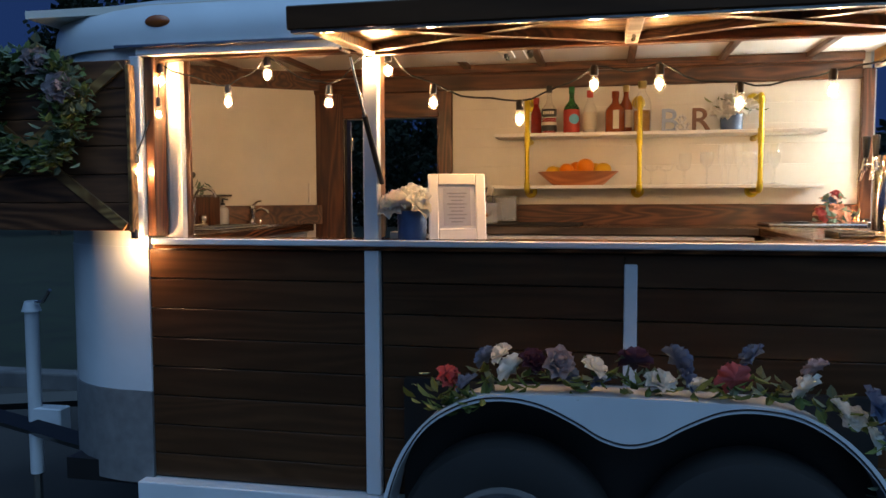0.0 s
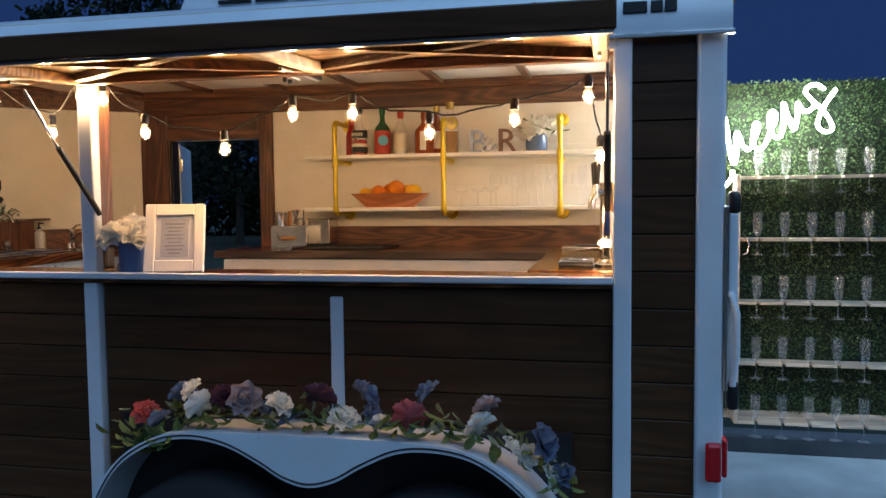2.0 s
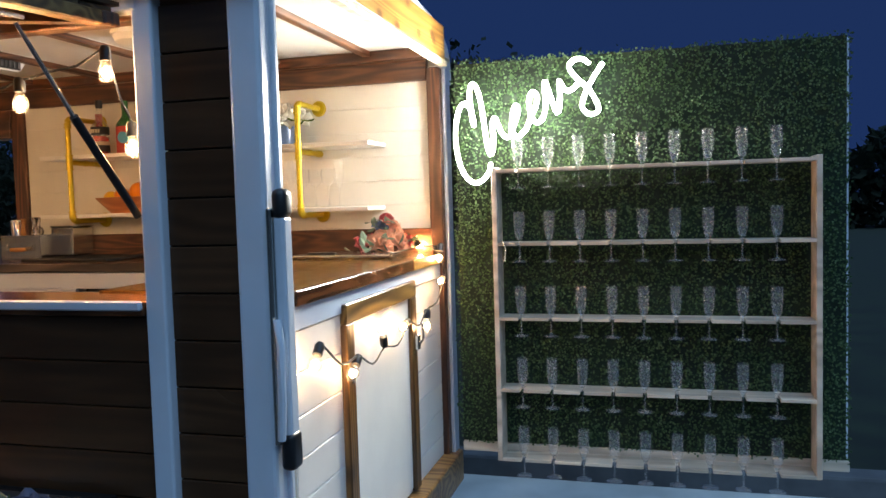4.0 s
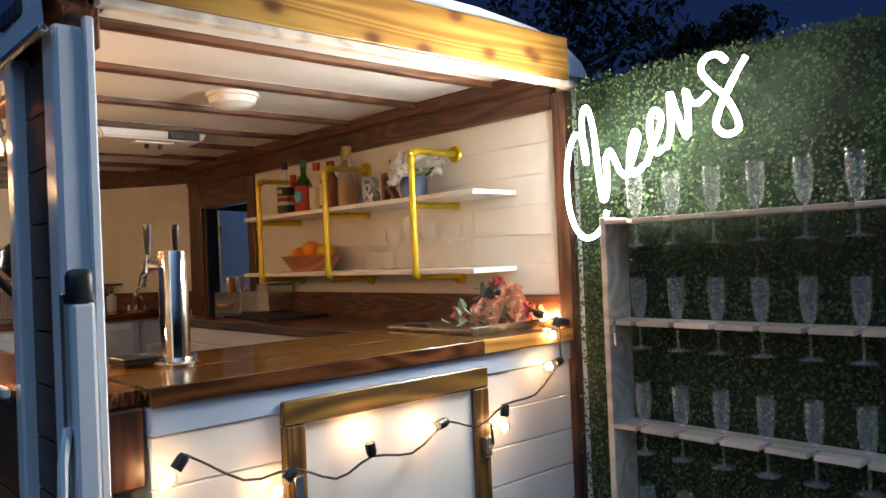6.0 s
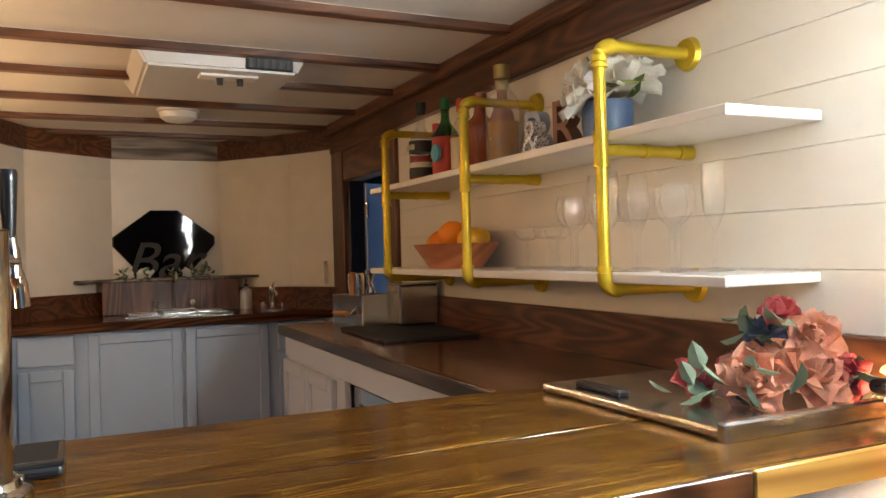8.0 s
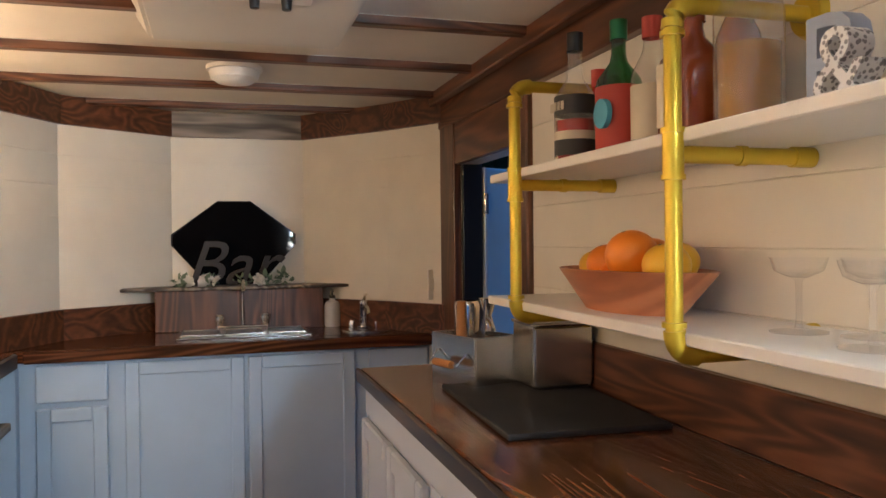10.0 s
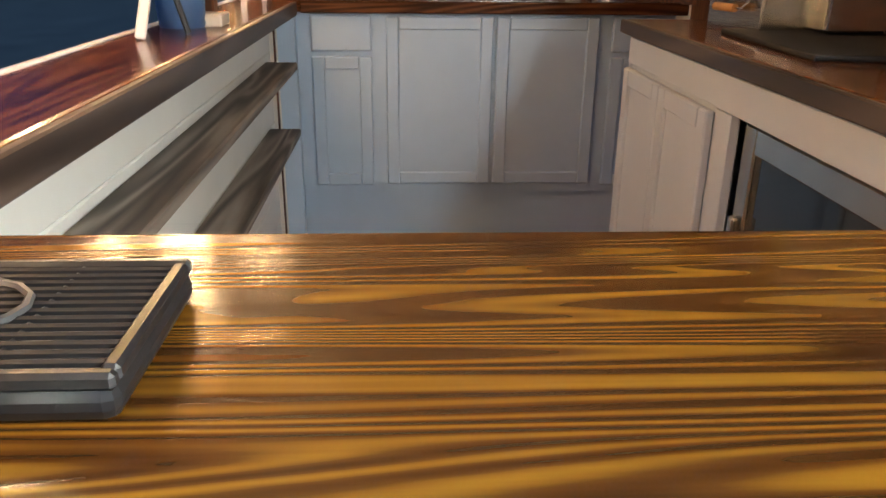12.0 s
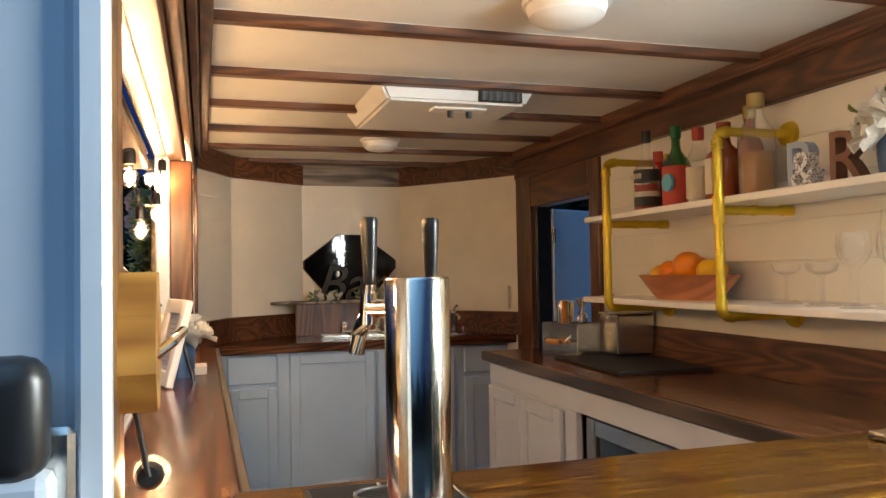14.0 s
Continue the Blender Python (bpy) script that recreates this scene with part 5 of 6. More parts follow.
part("gooseneck", tube(bm_new(), smooth_line([(0, 0, 0.01), (0, 0, 0.10), (0.01, 0, 0.165), (0.05, 0, 0.195), (0.10, 0, 0.185), (0.12, 0, 0.15)], 4), 0.007, 10), M_CHROME, fa, "", True)
for yy in (-0.085, 0.085):
    part("knob", lathe(bm_new(), [(0.012, 0.012), (0.014, 0.025), (0.020, 0.034), (0.021, 0.052), (0.016, 0.058), (0, 0.06)], (0, yy, 0), 12), M_CHROME, fa, "", True)
hs_ = thing("hand_sink", (-1.90, 4.03, 1.392), "small round steel hand sink", "sink")
part("bowl", lathe(bm_new(), [(0.095, 0.0), (0.095, 0.006), (0.082, 0.007), (0.06, 0.003), (0, 0.001)], seg=26), M_STEEL, hs_, "", True)
f2 = thing("hand_faucet", (-1.975, 4.03, 1.398), "small chrome single-lever faucet", "faucet")
part("body", lathe(bm_new(), [(0.028, 0.0), (0.028, 0.006), (0.017, 0.012), (0.016, 0.085), (0.019, 0.09), (0.017, 0.10), (0, 0.104)], seg=16), M_CHROME, f2, "", True)
part("spout", tube(bm_new(), [(0.0, 0, 0.06), (0.05, 0, 0.085), (0.085, 0, 0.075), (0.095, 0, 0.06)], 0.008, 10), M_CHROME, f2, "", True)
part("lever", tube(bm_new(), [(0.0, 0, 0.10), (0.03, 0, 0.125), (0.055, 0, 0.128)], 0.006, 8), M_CHROME, f2, "", True)
for yy in (-0.05, 0.05):
    part("knob", lathe(bm_new(), [(0.014, 0.0), (0.014, 0.02), (0.009, 0.03), (0, 0.032)], (0.02, yy, 0), 12), M_CHROME, f2, "", True)
sb = thing("soap_bottle", (-2.10, 3.925, 1.392), "clear ribbed soap bottle with a black pump", "soap bottle")
part("bottle", lathe(bm_new(), [(0.0, 0.0), (0.030, 0.0), (0.032, 0.006), (0.032, 0.085), (0.026, 0.098), (0.013, 0.104), (0.013, 0.112)], seg=20), paint("milky_soap_glass", (0.55, 0.55, 0.54), 0.15, mottle=0.1, coat=0.6), sb, "", True)
part("pump", lathe(bm_new(), [(0.012, 0.112), (0.012, 0.124), (0.005, 0.126), (0.005, 0.148), (0, 0.149)], seg=12), M_BLACK, sb, "", True)
part("nozzle", rod(bm_new(), (0, 0, 0.146), (0.03, 0, 0.142), 0.004, seg=8), M_BLACK, sb)

rs = thing("riser_shelf", (-2.12, 3.57, 1.392), "knotty wooden riser board with a dark ledge on top", "shelf")
part("riser_board", cbox(0.0, 0.022, -0.315, 0.32, 0.0, 0.158, 0.003), M_TRIMZ, rs, "streaky brown board")
part("ledge", cbox(-0.10, 0.045, -0.435, 0.425, 0.158, 0.170, 0.003), M_GREYWOOD, rs)
part("end_board", cbox(-0.10, 0.0, 0.30, 0.32, 0.0, 0.158, 0.002), M_TRIMZ, rs)
oct_ = [(-0.236, 0.200), (-0.063, 0.332), (0.063, 0.332), (0.236, 0.200), (0.236, 0.158), (0.10, 0.0), (-0.10, 0.0), (-0.236, 0.158)]
mi = thing("black_mirror_plaque", (-2.205, 3.552, 1.563), "glossy black eight-sided mirror plaque standing on the ledge", "mirror")
part("backing", prism(bm_new(), [(y_ * 1.03, z_ * 1.01) for y_, z_ in oct_], -0.026, -0.0205, "x"), M_BLACK, mi)
m_bm = paint("black_mirror_glass", (0.004, 0.004, 0.005), 0.03, mottle=0.0, bump=0.0)
m_bm.node_tree.nodes["Principled BSDF"].inputs["Specular IOR Level"].default_value = 0.15
part("plate", prism(bm_new(), oct_, -0.02, 0.0, "x"), m_bm, mi)


def letters(name, text, size, depth, mat, parent, m, shear=0.0):
    """Built-in font letters made into a mesh part."""
    cu = bpy.data.curves.new(name, "FONT")
    cu.body, cu.size, cu.extrude, cu.align_x, cu.shear, cu.resolution_u = text, size, depth / 2, "CENTER", shear, 3
    tmp = bpy.data.objects.new(name, cu)
    scene.collection.objects.link(tmp)
    bpy.context.view_layer.update()
    me = bpy.data.meshes.new_from_object(tmp)
    bpy.data.objects.remove(tmp)
    bpy.data.curves.remove(cu)
    me.transform(m)
    me.materials.clear()
    me.materials.append(mat)
    ob = new(name, me)
    ob.parent = parent
    return ob


face_x = Matrix(((0, 0, 1, 0), (1, 0, 0, 0), (0, 1, 0, 0), (0, 0, 0, 1)))       # text reads along +y, looks along +x
face_ny = Matrix(((1, 0, 0, 0), (0, 0, -1, 0), (0, 1, 0, 0), (0, 0, 0, 1)))     # text reads along +x, looks along -y
wd = thing("bar_word_sign", (-2.165, 3.535, 1.563), "dark brown cut-out word sign reading Bar", "word sign")
letters("word", "Bar", 0.255, 0.014, paint("dark_rust_sign", (0.014, 0.010, 0.009), 0.6, mottle=0.3), wd, face_x, 0.35)
lv_ = thing("ledge_greenery", (-2.13, 3.57, 1.563), "white buds and dusty green sprigs along the ledge", "greenery")
leaves(lv_, "sprig", M_LB, [(0.0, -0.22, 0.015, 0.025, 18), (0.0, -0.12, 0.018, 0.03, 16), (0.0, 0.10, 0.018, 0.025, 14), (0.0, 0.17, 0.025, 0.03, 22), (0.0, 0.02, 0.01, 0.03, 8)], 31, 0.035, 0.55)
for yy, r_ in ((-0.20, 0.026), (-0.13, 0.03), (-0.09, 0.02), (0.07, 0.026)):
    bloom(lv_, "w", (0.012, yy, 0.018), r_, (20, 60, yy * 900))
sw = thing("wall_switch", (-1.72, 4.235, 1.57), "white wall switch plate by the doorway", "switch")
sw.rotation_euler = (0, 0, radians(32))
part("plate", cbox(-0.004, 0.004, -0.02, 0.02, -0.055, 0.055, 0.002), M_SHELF, sw)
part("rocker", cbox(0.003, 0.008, -0.008, 0.008, -0.02, 0.02, 0.001), M_SHIP, sw)

# ---- far counter: steel caddy, bin, cutting board ----
cb = thing("cutting_board", (-0.415, 4.10, 1.395), "black cutting board lying on the counter", "cutting board")
cb.rotation_euler = (0, 0, radians(-3))
part("slab", cbox(-0.235, 0.245, -0.15, 0.155, 0.0, 0.011, 0.004, 2), M_RUBBER, cb)
cd = thing("tool_caddy", (-0.70, 4.055, 1.395), "steel caddy of bar tools with a small wooden handle", "caddy")
cd.rotation_euler = (0, 0, radians(16))
for a, b, c, e in ((-0.09, 0.09, -0.06, -0.056), (-0.09, 0.09, 0.056, 0.06), (-0.09, -0.086, -0.056, 0.056), (0.086, 0.09, -0.056, 0.056), (-0.086, 0.086, -0.056, 0.056)):
    part("side" if e - c < 0.1 or b - a < 0.1 else "bottom", cbox(a, b, c, e, 0.0, 0.118 if not (b - a > 0.1 and e - c > 0.1) else 0.004, 0.001), M_STEEL, cd)
part("bail", tube(bm_new(), [(-0.06, -0.062, 0.08), (-0.055, -0.085, 0.055), (0.055, -0.085, 0.055), (0.06, -0.062, 0.08)], 0.0025, 6), M_STEEL, cd)
part("grip", rod(bm_new(), (-0.035, -0.085, 0.055), (0.035, -0.085, 0.055), 0.009, seg=12), paint("orange_wood", (0.42, 0.18, 0.05), 0.5, mottle=0.2), cd, "turned wooden grip", True)
part("muddler", rod(bm_new(), (0.0, -0.036, 0.02), (0.006, -0.038, 0.195), 0.013, 0.011, 12), bpy.data.materials["orange_wood"], cd, "turned wooden muddler", True)
part("jigger", lathe(bm_new(), [(0.022, 0.20), (0.008, 0.16), (0.018, 0.125)], (0.03, 0.02, 0), 14), M_CHROME, cd, "", True)
part("shaker", lathe(bm_new(), [(0.0, 0.01), (0.024, 0.01), (0.032, 0.18), (0.028, 0.19)], (-0.045, 0.012, 0), 16), M_CHROME, cd, "", True)
part("strainer", tube(bm_new(), [(0.055 + 0.022 * math.cos(a * 0.785), 0.0, 0.135 + 0.022 * math.sin(a * 0.785)) for a in range(9)], 0.004, 6), M_STEEL, cd)
part("spoon", rod(bm_new(), (0.06, -0.02, 0.02), (0.075, -0.02, 0.20), 0.003, seg=6), M_STEEL, cd)
bn = thing("steel_bin", (-0.52, 4.195, 1.409), "brushed steel bin standing against the wall", "bin")
part("shell", cbox(-0.11, 0.012, -0.07, 0.07, 0.0, 0.135, 0.006, 2), M_STEEL, bn)
part("lid_lip", cbox(-0.113, 0.015, -0.073, 0.073, 0.135, 0.142, 0.002), M_STEEL, bn)

# ---- upper shelf ----
ZU, ZL = 1.874, 1.604


def bottle(x, y, r_, h, shoulder, neck, col, label, labels=(), cap=M_BLACK, liquid=None, square=False):
    b_ = thing("bottle", (x, y, ZU), label, "bottle", "bottles on the shelf")
    prof = [(0.0, 0.0), (r_ * 0.94, 0.0), (r_, 0.006), (r_, shoulder * 0.9), (r_ * 0.92, shoulder), (neck * 1.25, shoulder + 0.03), (neck, shoulder + 0.045), (neck, h - 0.03), (neck * 1.15, h - 0.028), (neck * 1.15, h - 0.02), (0, h - 0.02)]
    g_ = part("glass", lathe(bm_new(), prof, seg=4 if square else 22), col, b_, "", not square)
    if liquid:
        lm, lf = liquid
        part("liquid", lathe(bm_new(), [(0.0, 0.004), (r_ * 0.9, 0.004), (r_ * 0.92, shoulder * lf), (0.0, shoulder * lf)], seg=22), lm, b_, "", True)
        g_.visible_shadow = False
    part("cap", lathe(bm_new(), [(neck * 1.2, h - 0.035), (neck * 1.25, h), (0, h)], seg=14), cap, b_, "", True)
    for z0, z1, m_ in labels:
        part("paper_label", lathe(bm_new(), [(r_ * 1.012, z0), (r_ * 1.012, z1)], seg=22), m_, b_, "", True)
    return b_


M_DKRED = paint("red_liqueur", (0.30, 0.015, 0.012), 0.12, mottle=0.05, coat=0.5)
M_GREENB = thin_glass("green_bottle_glass", (0.10, 0.42, 0.16), 0.02)
M_AMBERB = paint("amber_spirit", (0.24, 0.050, 0.014), 0.08, mottle=0.1, bump=0.0, coat=0.8)
M_GOLDL = paint("golden_spirit", (0.34, 0.155, 0.022), 0.08, mottle=0.1, bump=0.0, coat=0.8)
M_LBLK, M_LRED = paint("black_paper_label", (0.02, 0.018, 0.018), 0.6), paint("red_paper_label", (0.45, 0.05, 0.035), 0.6)
M_LBLU, M_LCRM = paint("blue_paper_label", (0.10, 0.38, 0.55), 0.6), paint("cream_paper_label", (0.62, 0.55, 0.42), 0.6)
M_GOLDC = paint("gold_cap", (0.45, 0.33, 0.12), 0.3, 0.8)
bb = bottle(-0.340, 4.145, 0.040, 0.250, 0.132, 0.013, M_FLUTE, "clear bottle of red liqueur with a black label", ((0.044, 0.060, M_LCRM), (0.092, 0.128, M_LBLK), (0.014, 0.044, M_LBLK)), M_BLACK, (M_DKRED, 0.62))
for k in range(5):
    part("label_bar", cbox(-0.030 + 0.012 * k, -0.022 + 0.012 * k, -0.0425 + 0.002 * abs(k - 2), -0.036, 0.100, 0.116), M_LCRM, bb)
bottle(-0.415, 4.235, 0.030, 0.20, 0.12, 0.013, M_DKRED, "red liqueur bottle behind the others", (), M_LRED)
bb = bottle(-0.225, 4.175, 0.042, 0.245, 0.14, 0.013, M_GREENB, "green vermouth bottle with a red and blue label", ((0.006, 0.125, M_LRED),), paint("green_foil", (0.02, 0.16, 0.06), 0.3, 0.4))
part("label_disc", rod(bm_new(), (0.015, -0.036, 0.075), (0.015, -0.0455, 0.075), 0.026, seg=20), M_LBLU, bb, "round blue label")
bottle(-0.13, 4.185, 0.036, 0.225, 0.135, 0.014, M_GLASS, "clear bottle with a cream label", ((0.02, 0.11, M_LCRM),), M_LRED, (paint("clear_spirit", (0.6, 0.58, 0.54), 0.1, coat=0.5), 0.7))
bb = bottle(0.0, 4.175, 0.052, 0.215, 0.125, 0.016, M_AMBERB, "squat brown whiskey bottle with a narrow cream label", (), M_AMBERB)
part("label_strip", cbox(-0.012, 0.018, -0.056, -0.050, 0.02, 0.115, 0.001), M_LCRM, bb)
bottle(0.055, 4.215, 0.034, 0.25, 0.15, 0.014, M_AMBERB, "tall amber bottle with a green-gold cap", ((0.03, 0.12, M_LCRM),), M_GOLDC)
bottle(0.135, 4.17, 0.046, 0.262, 0.17, 0.018, M_FLUTE, "tall clear bottle half full of golden spirit", (), M_GOLDC, (M_GOLDL, 0.66))

for ch, x, y, sz, dp, m_, lab in (("B", 0.272, 4.19, 0.175, 0.03, paint("pale_blue_letter", (0.36, 0.42, 0.55), 0.5), "pale blue-grey wooden letter B"), ("R", 0.425, 4.175, 0.175, 0.032, paint("brown_letter", (0.20, 0.09, 0.055), 0.6), "brown wooden letter R")):
    lo = thing("letter_block", (x, y, ZU), lab, "letter block", "letter blocks")
    letters("letter", ch, sz, dp, m_, lo, face_ny)
m_sp, n_, l_, b_ = mat_base("speckled_grey_white")
vo_ = n_.new("ShaderNodeTexVoronoi")
vo_.inputs["Scale"].default_value = 160
co_ = n_.new("ShaderNodeTexCoord")
l_.new(co_.outputs["Object"], vo_.inputs[0])
rp_ = ramp(n_, (0.35, (0.25, 0.24, 0.25)), (0.5, (0.72, 0.71, 0.70)))
l_.new(vo_.outputs["Distance"], rp_.inputs[0])
l_.new(rp_.outputs[0], b_.inputs["Base Color"])
b_.inputs["Roughness"].default_value = 0.6
lo = thing("letter_block", (0.335, 4.145, ZU), "speckled white ampersand block", "letter block", "letter blocks")
letters("letter", "&", 0.125, 0.035, m_sp, lo, face_ny)

vb = blue_vase("shelf_vase", (0.575, 4.172, ZU), 0.054, 0.084, "blue dimpled pot of white magnolias on the shelf")
for k, (a, b, c, r_) in enumerate(((-0.045, -0.02, 0.105, 0.055), (0.02, -0.03, 0.125, 0.06), (0.065, 0.0, 0.11, 0.055), (-0.015, 0.03, 0.13, 0.055), (0.05, 0.04, 0.12, 0.05), (-0.06, 0.02, 0.085, 0.04), (0.0, -0.05, 0.09, 0.045))):
    bloom(vb, "w", (a * 0.95, b * 0.9, c), r_ * 1.1, (40 if b < 0 else -10, 300 * a, 50 * k))
leaves(vb, "green_leaves", M_LG, [(-0.07, 0.0, 0.12, 0.03, 5), (0.08, 0.0, 0.10, 0.035, 7), (0.0, 0.0, 0.14, 0.03, 4)], 41, 0.05, 0.4)

# ---- lower shelf ----
bw = thing("fruit_bowl", (-0.19, 4.178, ZL), "oval orange-brown wooden bowl of oranges and lemons", "bowl")
part("shell", lathe(bm_new(), [(0.0, 0.0), (0.13, 0.0), (0.135, 0.004), (0.212, 0.072), (0.205, 0.073), (0.13, 0.012), (0.0, 0.010)], seg=36, squash=0.47), wood("bowl_wood", (0.30, 0.10, 0.04), (0.42, 0.15, 0.06), (0.50, 0.20, 0.09), "x", 5, 6, 0.4, 0.2, 0.1), bw, "", True)
M_OR, M_LE = paint("orange_peel", (0.80, 0.22, 0.01), 0.4, mottle=0.12, bump=0.5, scale=9), paint("lemon_peel", (0.80, 0.42, 0.02), 0.4, mottle=0.12, bump=0.5, scale=9)
for nm, x, y, z, r_, m_ in (("orange", -0.150, 4.155, 0.096, 0.046, M_OR), ("orange", -0.248, 4.160, 0.080, 0.037, M_OR), ("lemon", -0.322, 4.175, 0.074, 0.030, M_LE), ("lemon", -0.060, 4.165, 0.082, 0.037, M_LE), ("lemon", -0.105, 4.215, 0.086, 0.034, M_LE), ("orange", -0.200, 4.225, 0.088, 0.040, M_OR), ("lemon", -0.305, 4.212, 0.070, 0.032, M_LE), ("orange", -0.205, 4.150, 0.055, 0.030, M_OR)):
    ft = tagged(new(nm, None), "ripe %s lying in the wooden bowl" % nm, "fruit", "fruit in the bowl")
    ft.location = (x, y, ZL + z)
    b1 = bm_new()
    sx_ = 1.18 if nm == "lemon" else 1.0
    bmesh.ops.create_uvsphere(b1, u_segments=20, v_segments=12, radius=r_, matrix=Matrix.Diagonal((sx_, 1, 0.95, 1)))
    part("peel", b1, m_, ft, "", True)
    part("stem_end", rod(bm_new(), (0, -r_ * 0.3, r_ * 0.86), (0, -r_ * 0.31, r_ * 0.90), r_ * 0.1, seg=8), M_TRIM, ft)


FT = ("foot", [(0.0, 0.0), (0.036, 0.0), (0.036, 0.002), (0.006, 0.006), (0.004, 0.012)])
COUPE = (FT, ("stem", [(0.004, 0.012), (0.004, 0.066), (0.008, 0.071)]), ("bowl", [(0.0, 0.072), (0.012, 0.072), (0.030, 0.080), (0.036, 0.098)]))
WINE = (FT, ("stem", [(0.004, 0.012), (0.004, 0.085), (0.010, 0.091)]), ("bowl", [(0.0, 0.092), (0.014, 0.093), (0.029, 0.112), (0.033, 0.134), (0.029, 0.165)]))
TALL = (FT, ("stem", [(0.004, 0.012), (0.004, 0.08), (0.010, 0.087)]), ("bowl", [(0.0, 0.088), (0.011, 0.089), (0.020, 0.112), (0.023, 0.155), (0.020, 0.205)]))
kits = {}
for x, y, nm in ((0.186, 4.205, "coupe_glass"), (0.265, 4.245, "coupe_glass"), (0.345, 4.165, "coupe_glass"), (0.36, 4.235, "wine_glass"), (0.455, 4.155, "wine_glass"), (0.47, 4.24, "wine_glass"), (0.535, 4.17, "tall_glass"), (0.575, 4.245, "tall_glass"), (0.61, 4.14, "tall_glass"), (0.665, 4.16, "wine_glass"), (0.69, 4.235, "wine_glass"), (0.78, 4.17, "wine_glass"), (0.80, 4.24, "tall_glass")):
    m = pose(x, y, ZL + 0.0005)
    if nm not in kits:
        kits[nm] = glass_thing(nm, {"coupe_glass": COUPE, "wine_glass": WINE, "tall_glass": TALL}[nm], "clear %s on the white shelf" % nm.replace("_", " "), "glasses on the shelf")
        kits[nm].matrix_basis = m
    else:
        copy_thing(kits[nm], m)

# floor mat
fm = thing("floor_mat", (-1.55, 3.54, ZF), "black rubber floor mat in front of the sink", "mat")
part("mat", cbox(-0.225, 0.215, -0.365, 0.37, 0.0, 0.012, 0.005, 2), M_RUBBER, fm)
for k in range(14):
    part("rib", cbox(-0.20, 0.19, -0.335 + k * 0.05, -0.315 + k * 0.05, 0.012, 0.015, 0.001), M_RUBBER, fm)

# ---- trailer tongue and jack ----
tg = thing("trailer_tongue", (-2.75, 3.5, 0.45), "white steel tongue with jack and gas bottle", "trailer tongue")
part("beam", rod(bm_new(), (0.45, -0.45, -0.02), (-0.75, 0.02, -0.02), 0.045, seg=4), M_BLACK, tg)
part("beam", rod(bm_new(), (0.45, 0.5, -0.02), (-0.75, 0.02, -0.02), 0.045, seg=4), M_BLACK, tg)
part("cross_beam", cbox(-0.03, 0.14, -0.28, -0.20, -0.04, 0.08, 0.006), M_METAL, tg)
part("jack_tube", rod(bm_new(), (-0.02, -0.25, -0.25), (-0.02, -0.25, 0.55), 0.032, seg=16), M_METAL, tg, "", True)
part("jack_head", rod(bm_new(), (-0.02, -0.25, 0.55), (-0.02, -0.25, 0.60), 0.045, 0.03, 16), M_METAL, tg, "", True)
part("crank", tube(bm_new(), [(-0.02, -0.25, 0.59), (0.06, -0.27, 0.60), (0.11, -0.28, 0.66)], 0.009, 8), M_STEEL, tg, "", True)
part("jack_foot", rod(bm_new(), (-0.02, -0.25, -0.45), (-0.02, -0.25, -0.22), 0.022, seg=12), M_STEEL, tg)
part("foot_plate", rod(bm_new(), (-0.02, -0.25, -0.455), (-0.02, -0.25, -0.44), 0.07, seg=12), M_STEEL, tg)
part("gas_bottle", lathe(bm_new(), [(0.0, 0.0), (0.12, 0.01), (0.15, 0.06), (0.15, 0.28), (0.12, 0.35), (0.05, 0.38), (0.05, 0.42), (0, 0.42)], (0.2, 0.1, 0.02), 20), M_BLACK, tg, "", True)

# ---- string lights ----
bulb_prof = [(r_ * 0.82, z_ * 0.82) for r_, z_ in [(0.0, -0.052), (0.012, -0.050), (0.020, -0.040), (0.0235, -0.026), (0.021, -0.010), (0.013, 0.002), (0.011, 0.008), (0.0, 0.010)]]


def light_string(at, label, bulbs, sag=0.03, glow_mat=M_BULB):
    """bulbs: (x, y, z, tilt about x, tilt about y) of each bulb's socket; a cord dips from socket to socket."""
    s_ = thing("string_light", at, label, "string light", "string lights")
    o = Vector(at)
    line = []
    for i, b_ in enumerate(bulbs):
        p = Vector(b_[:3]) - o
        tilt = Euler((radians(b_[3]), radians(b_[4]), 0)).to_matrix().to_4x4() if len(b_) > 3 else Matrix.Identity(4)
        m = Matrix.Translation(p) @ tilt
        b1 = lathe(bm_new(), bulb_prof, seg=12)
        bmesh.ops.transform(b1, matrix=m, verts=b1.verts[:])
        sk_ = bm_new()
        lathe(sk_, [(0.0, 0.045), (0.010, 0.045), (0.0135, 0.036), (0.0135, 0.010), (0.0, 0.010)], seg=12)
        bmesh.ops.transform(sk_, matrix=m, verts=sk_.verts[:])
        so_ = part("socket", sk_, M_BLACK, s_, "", True)
        gb = part("bulb", b1, M_GLASS, so_, "clear bulb glowing warm", True)
        gb.visible_shadow = False
        fb = bm_new()
        bmesh.ops.create_icosphere(fb, subdivisions=1, radius=0.013, matrix=m @ Matrix.Translation((0, 0, -0.019)) @ Matrix.Diagonal((0.95, 0.95, 1.15, 1)))
        part("filament", fb, glow_mat, so_, "", True)
        line.append(m @ Vector((0, 0, 0.045)))
    pts = []
    for a, b in zip(line, line[1:]):
        for k in range(6):
            t_ = k / 6
            p = a.lerp(b, t_)
            p.z += -4 * sag * t_ * (1 - t_) + 0.006 * math.sin(9 * t_ + a.x * 7)
            pts.append(p)
    pts.append(line[-1])
    part("cord", tube(bm_new(), pts, 0.0032, 6), M_CORD, s_, "", True)


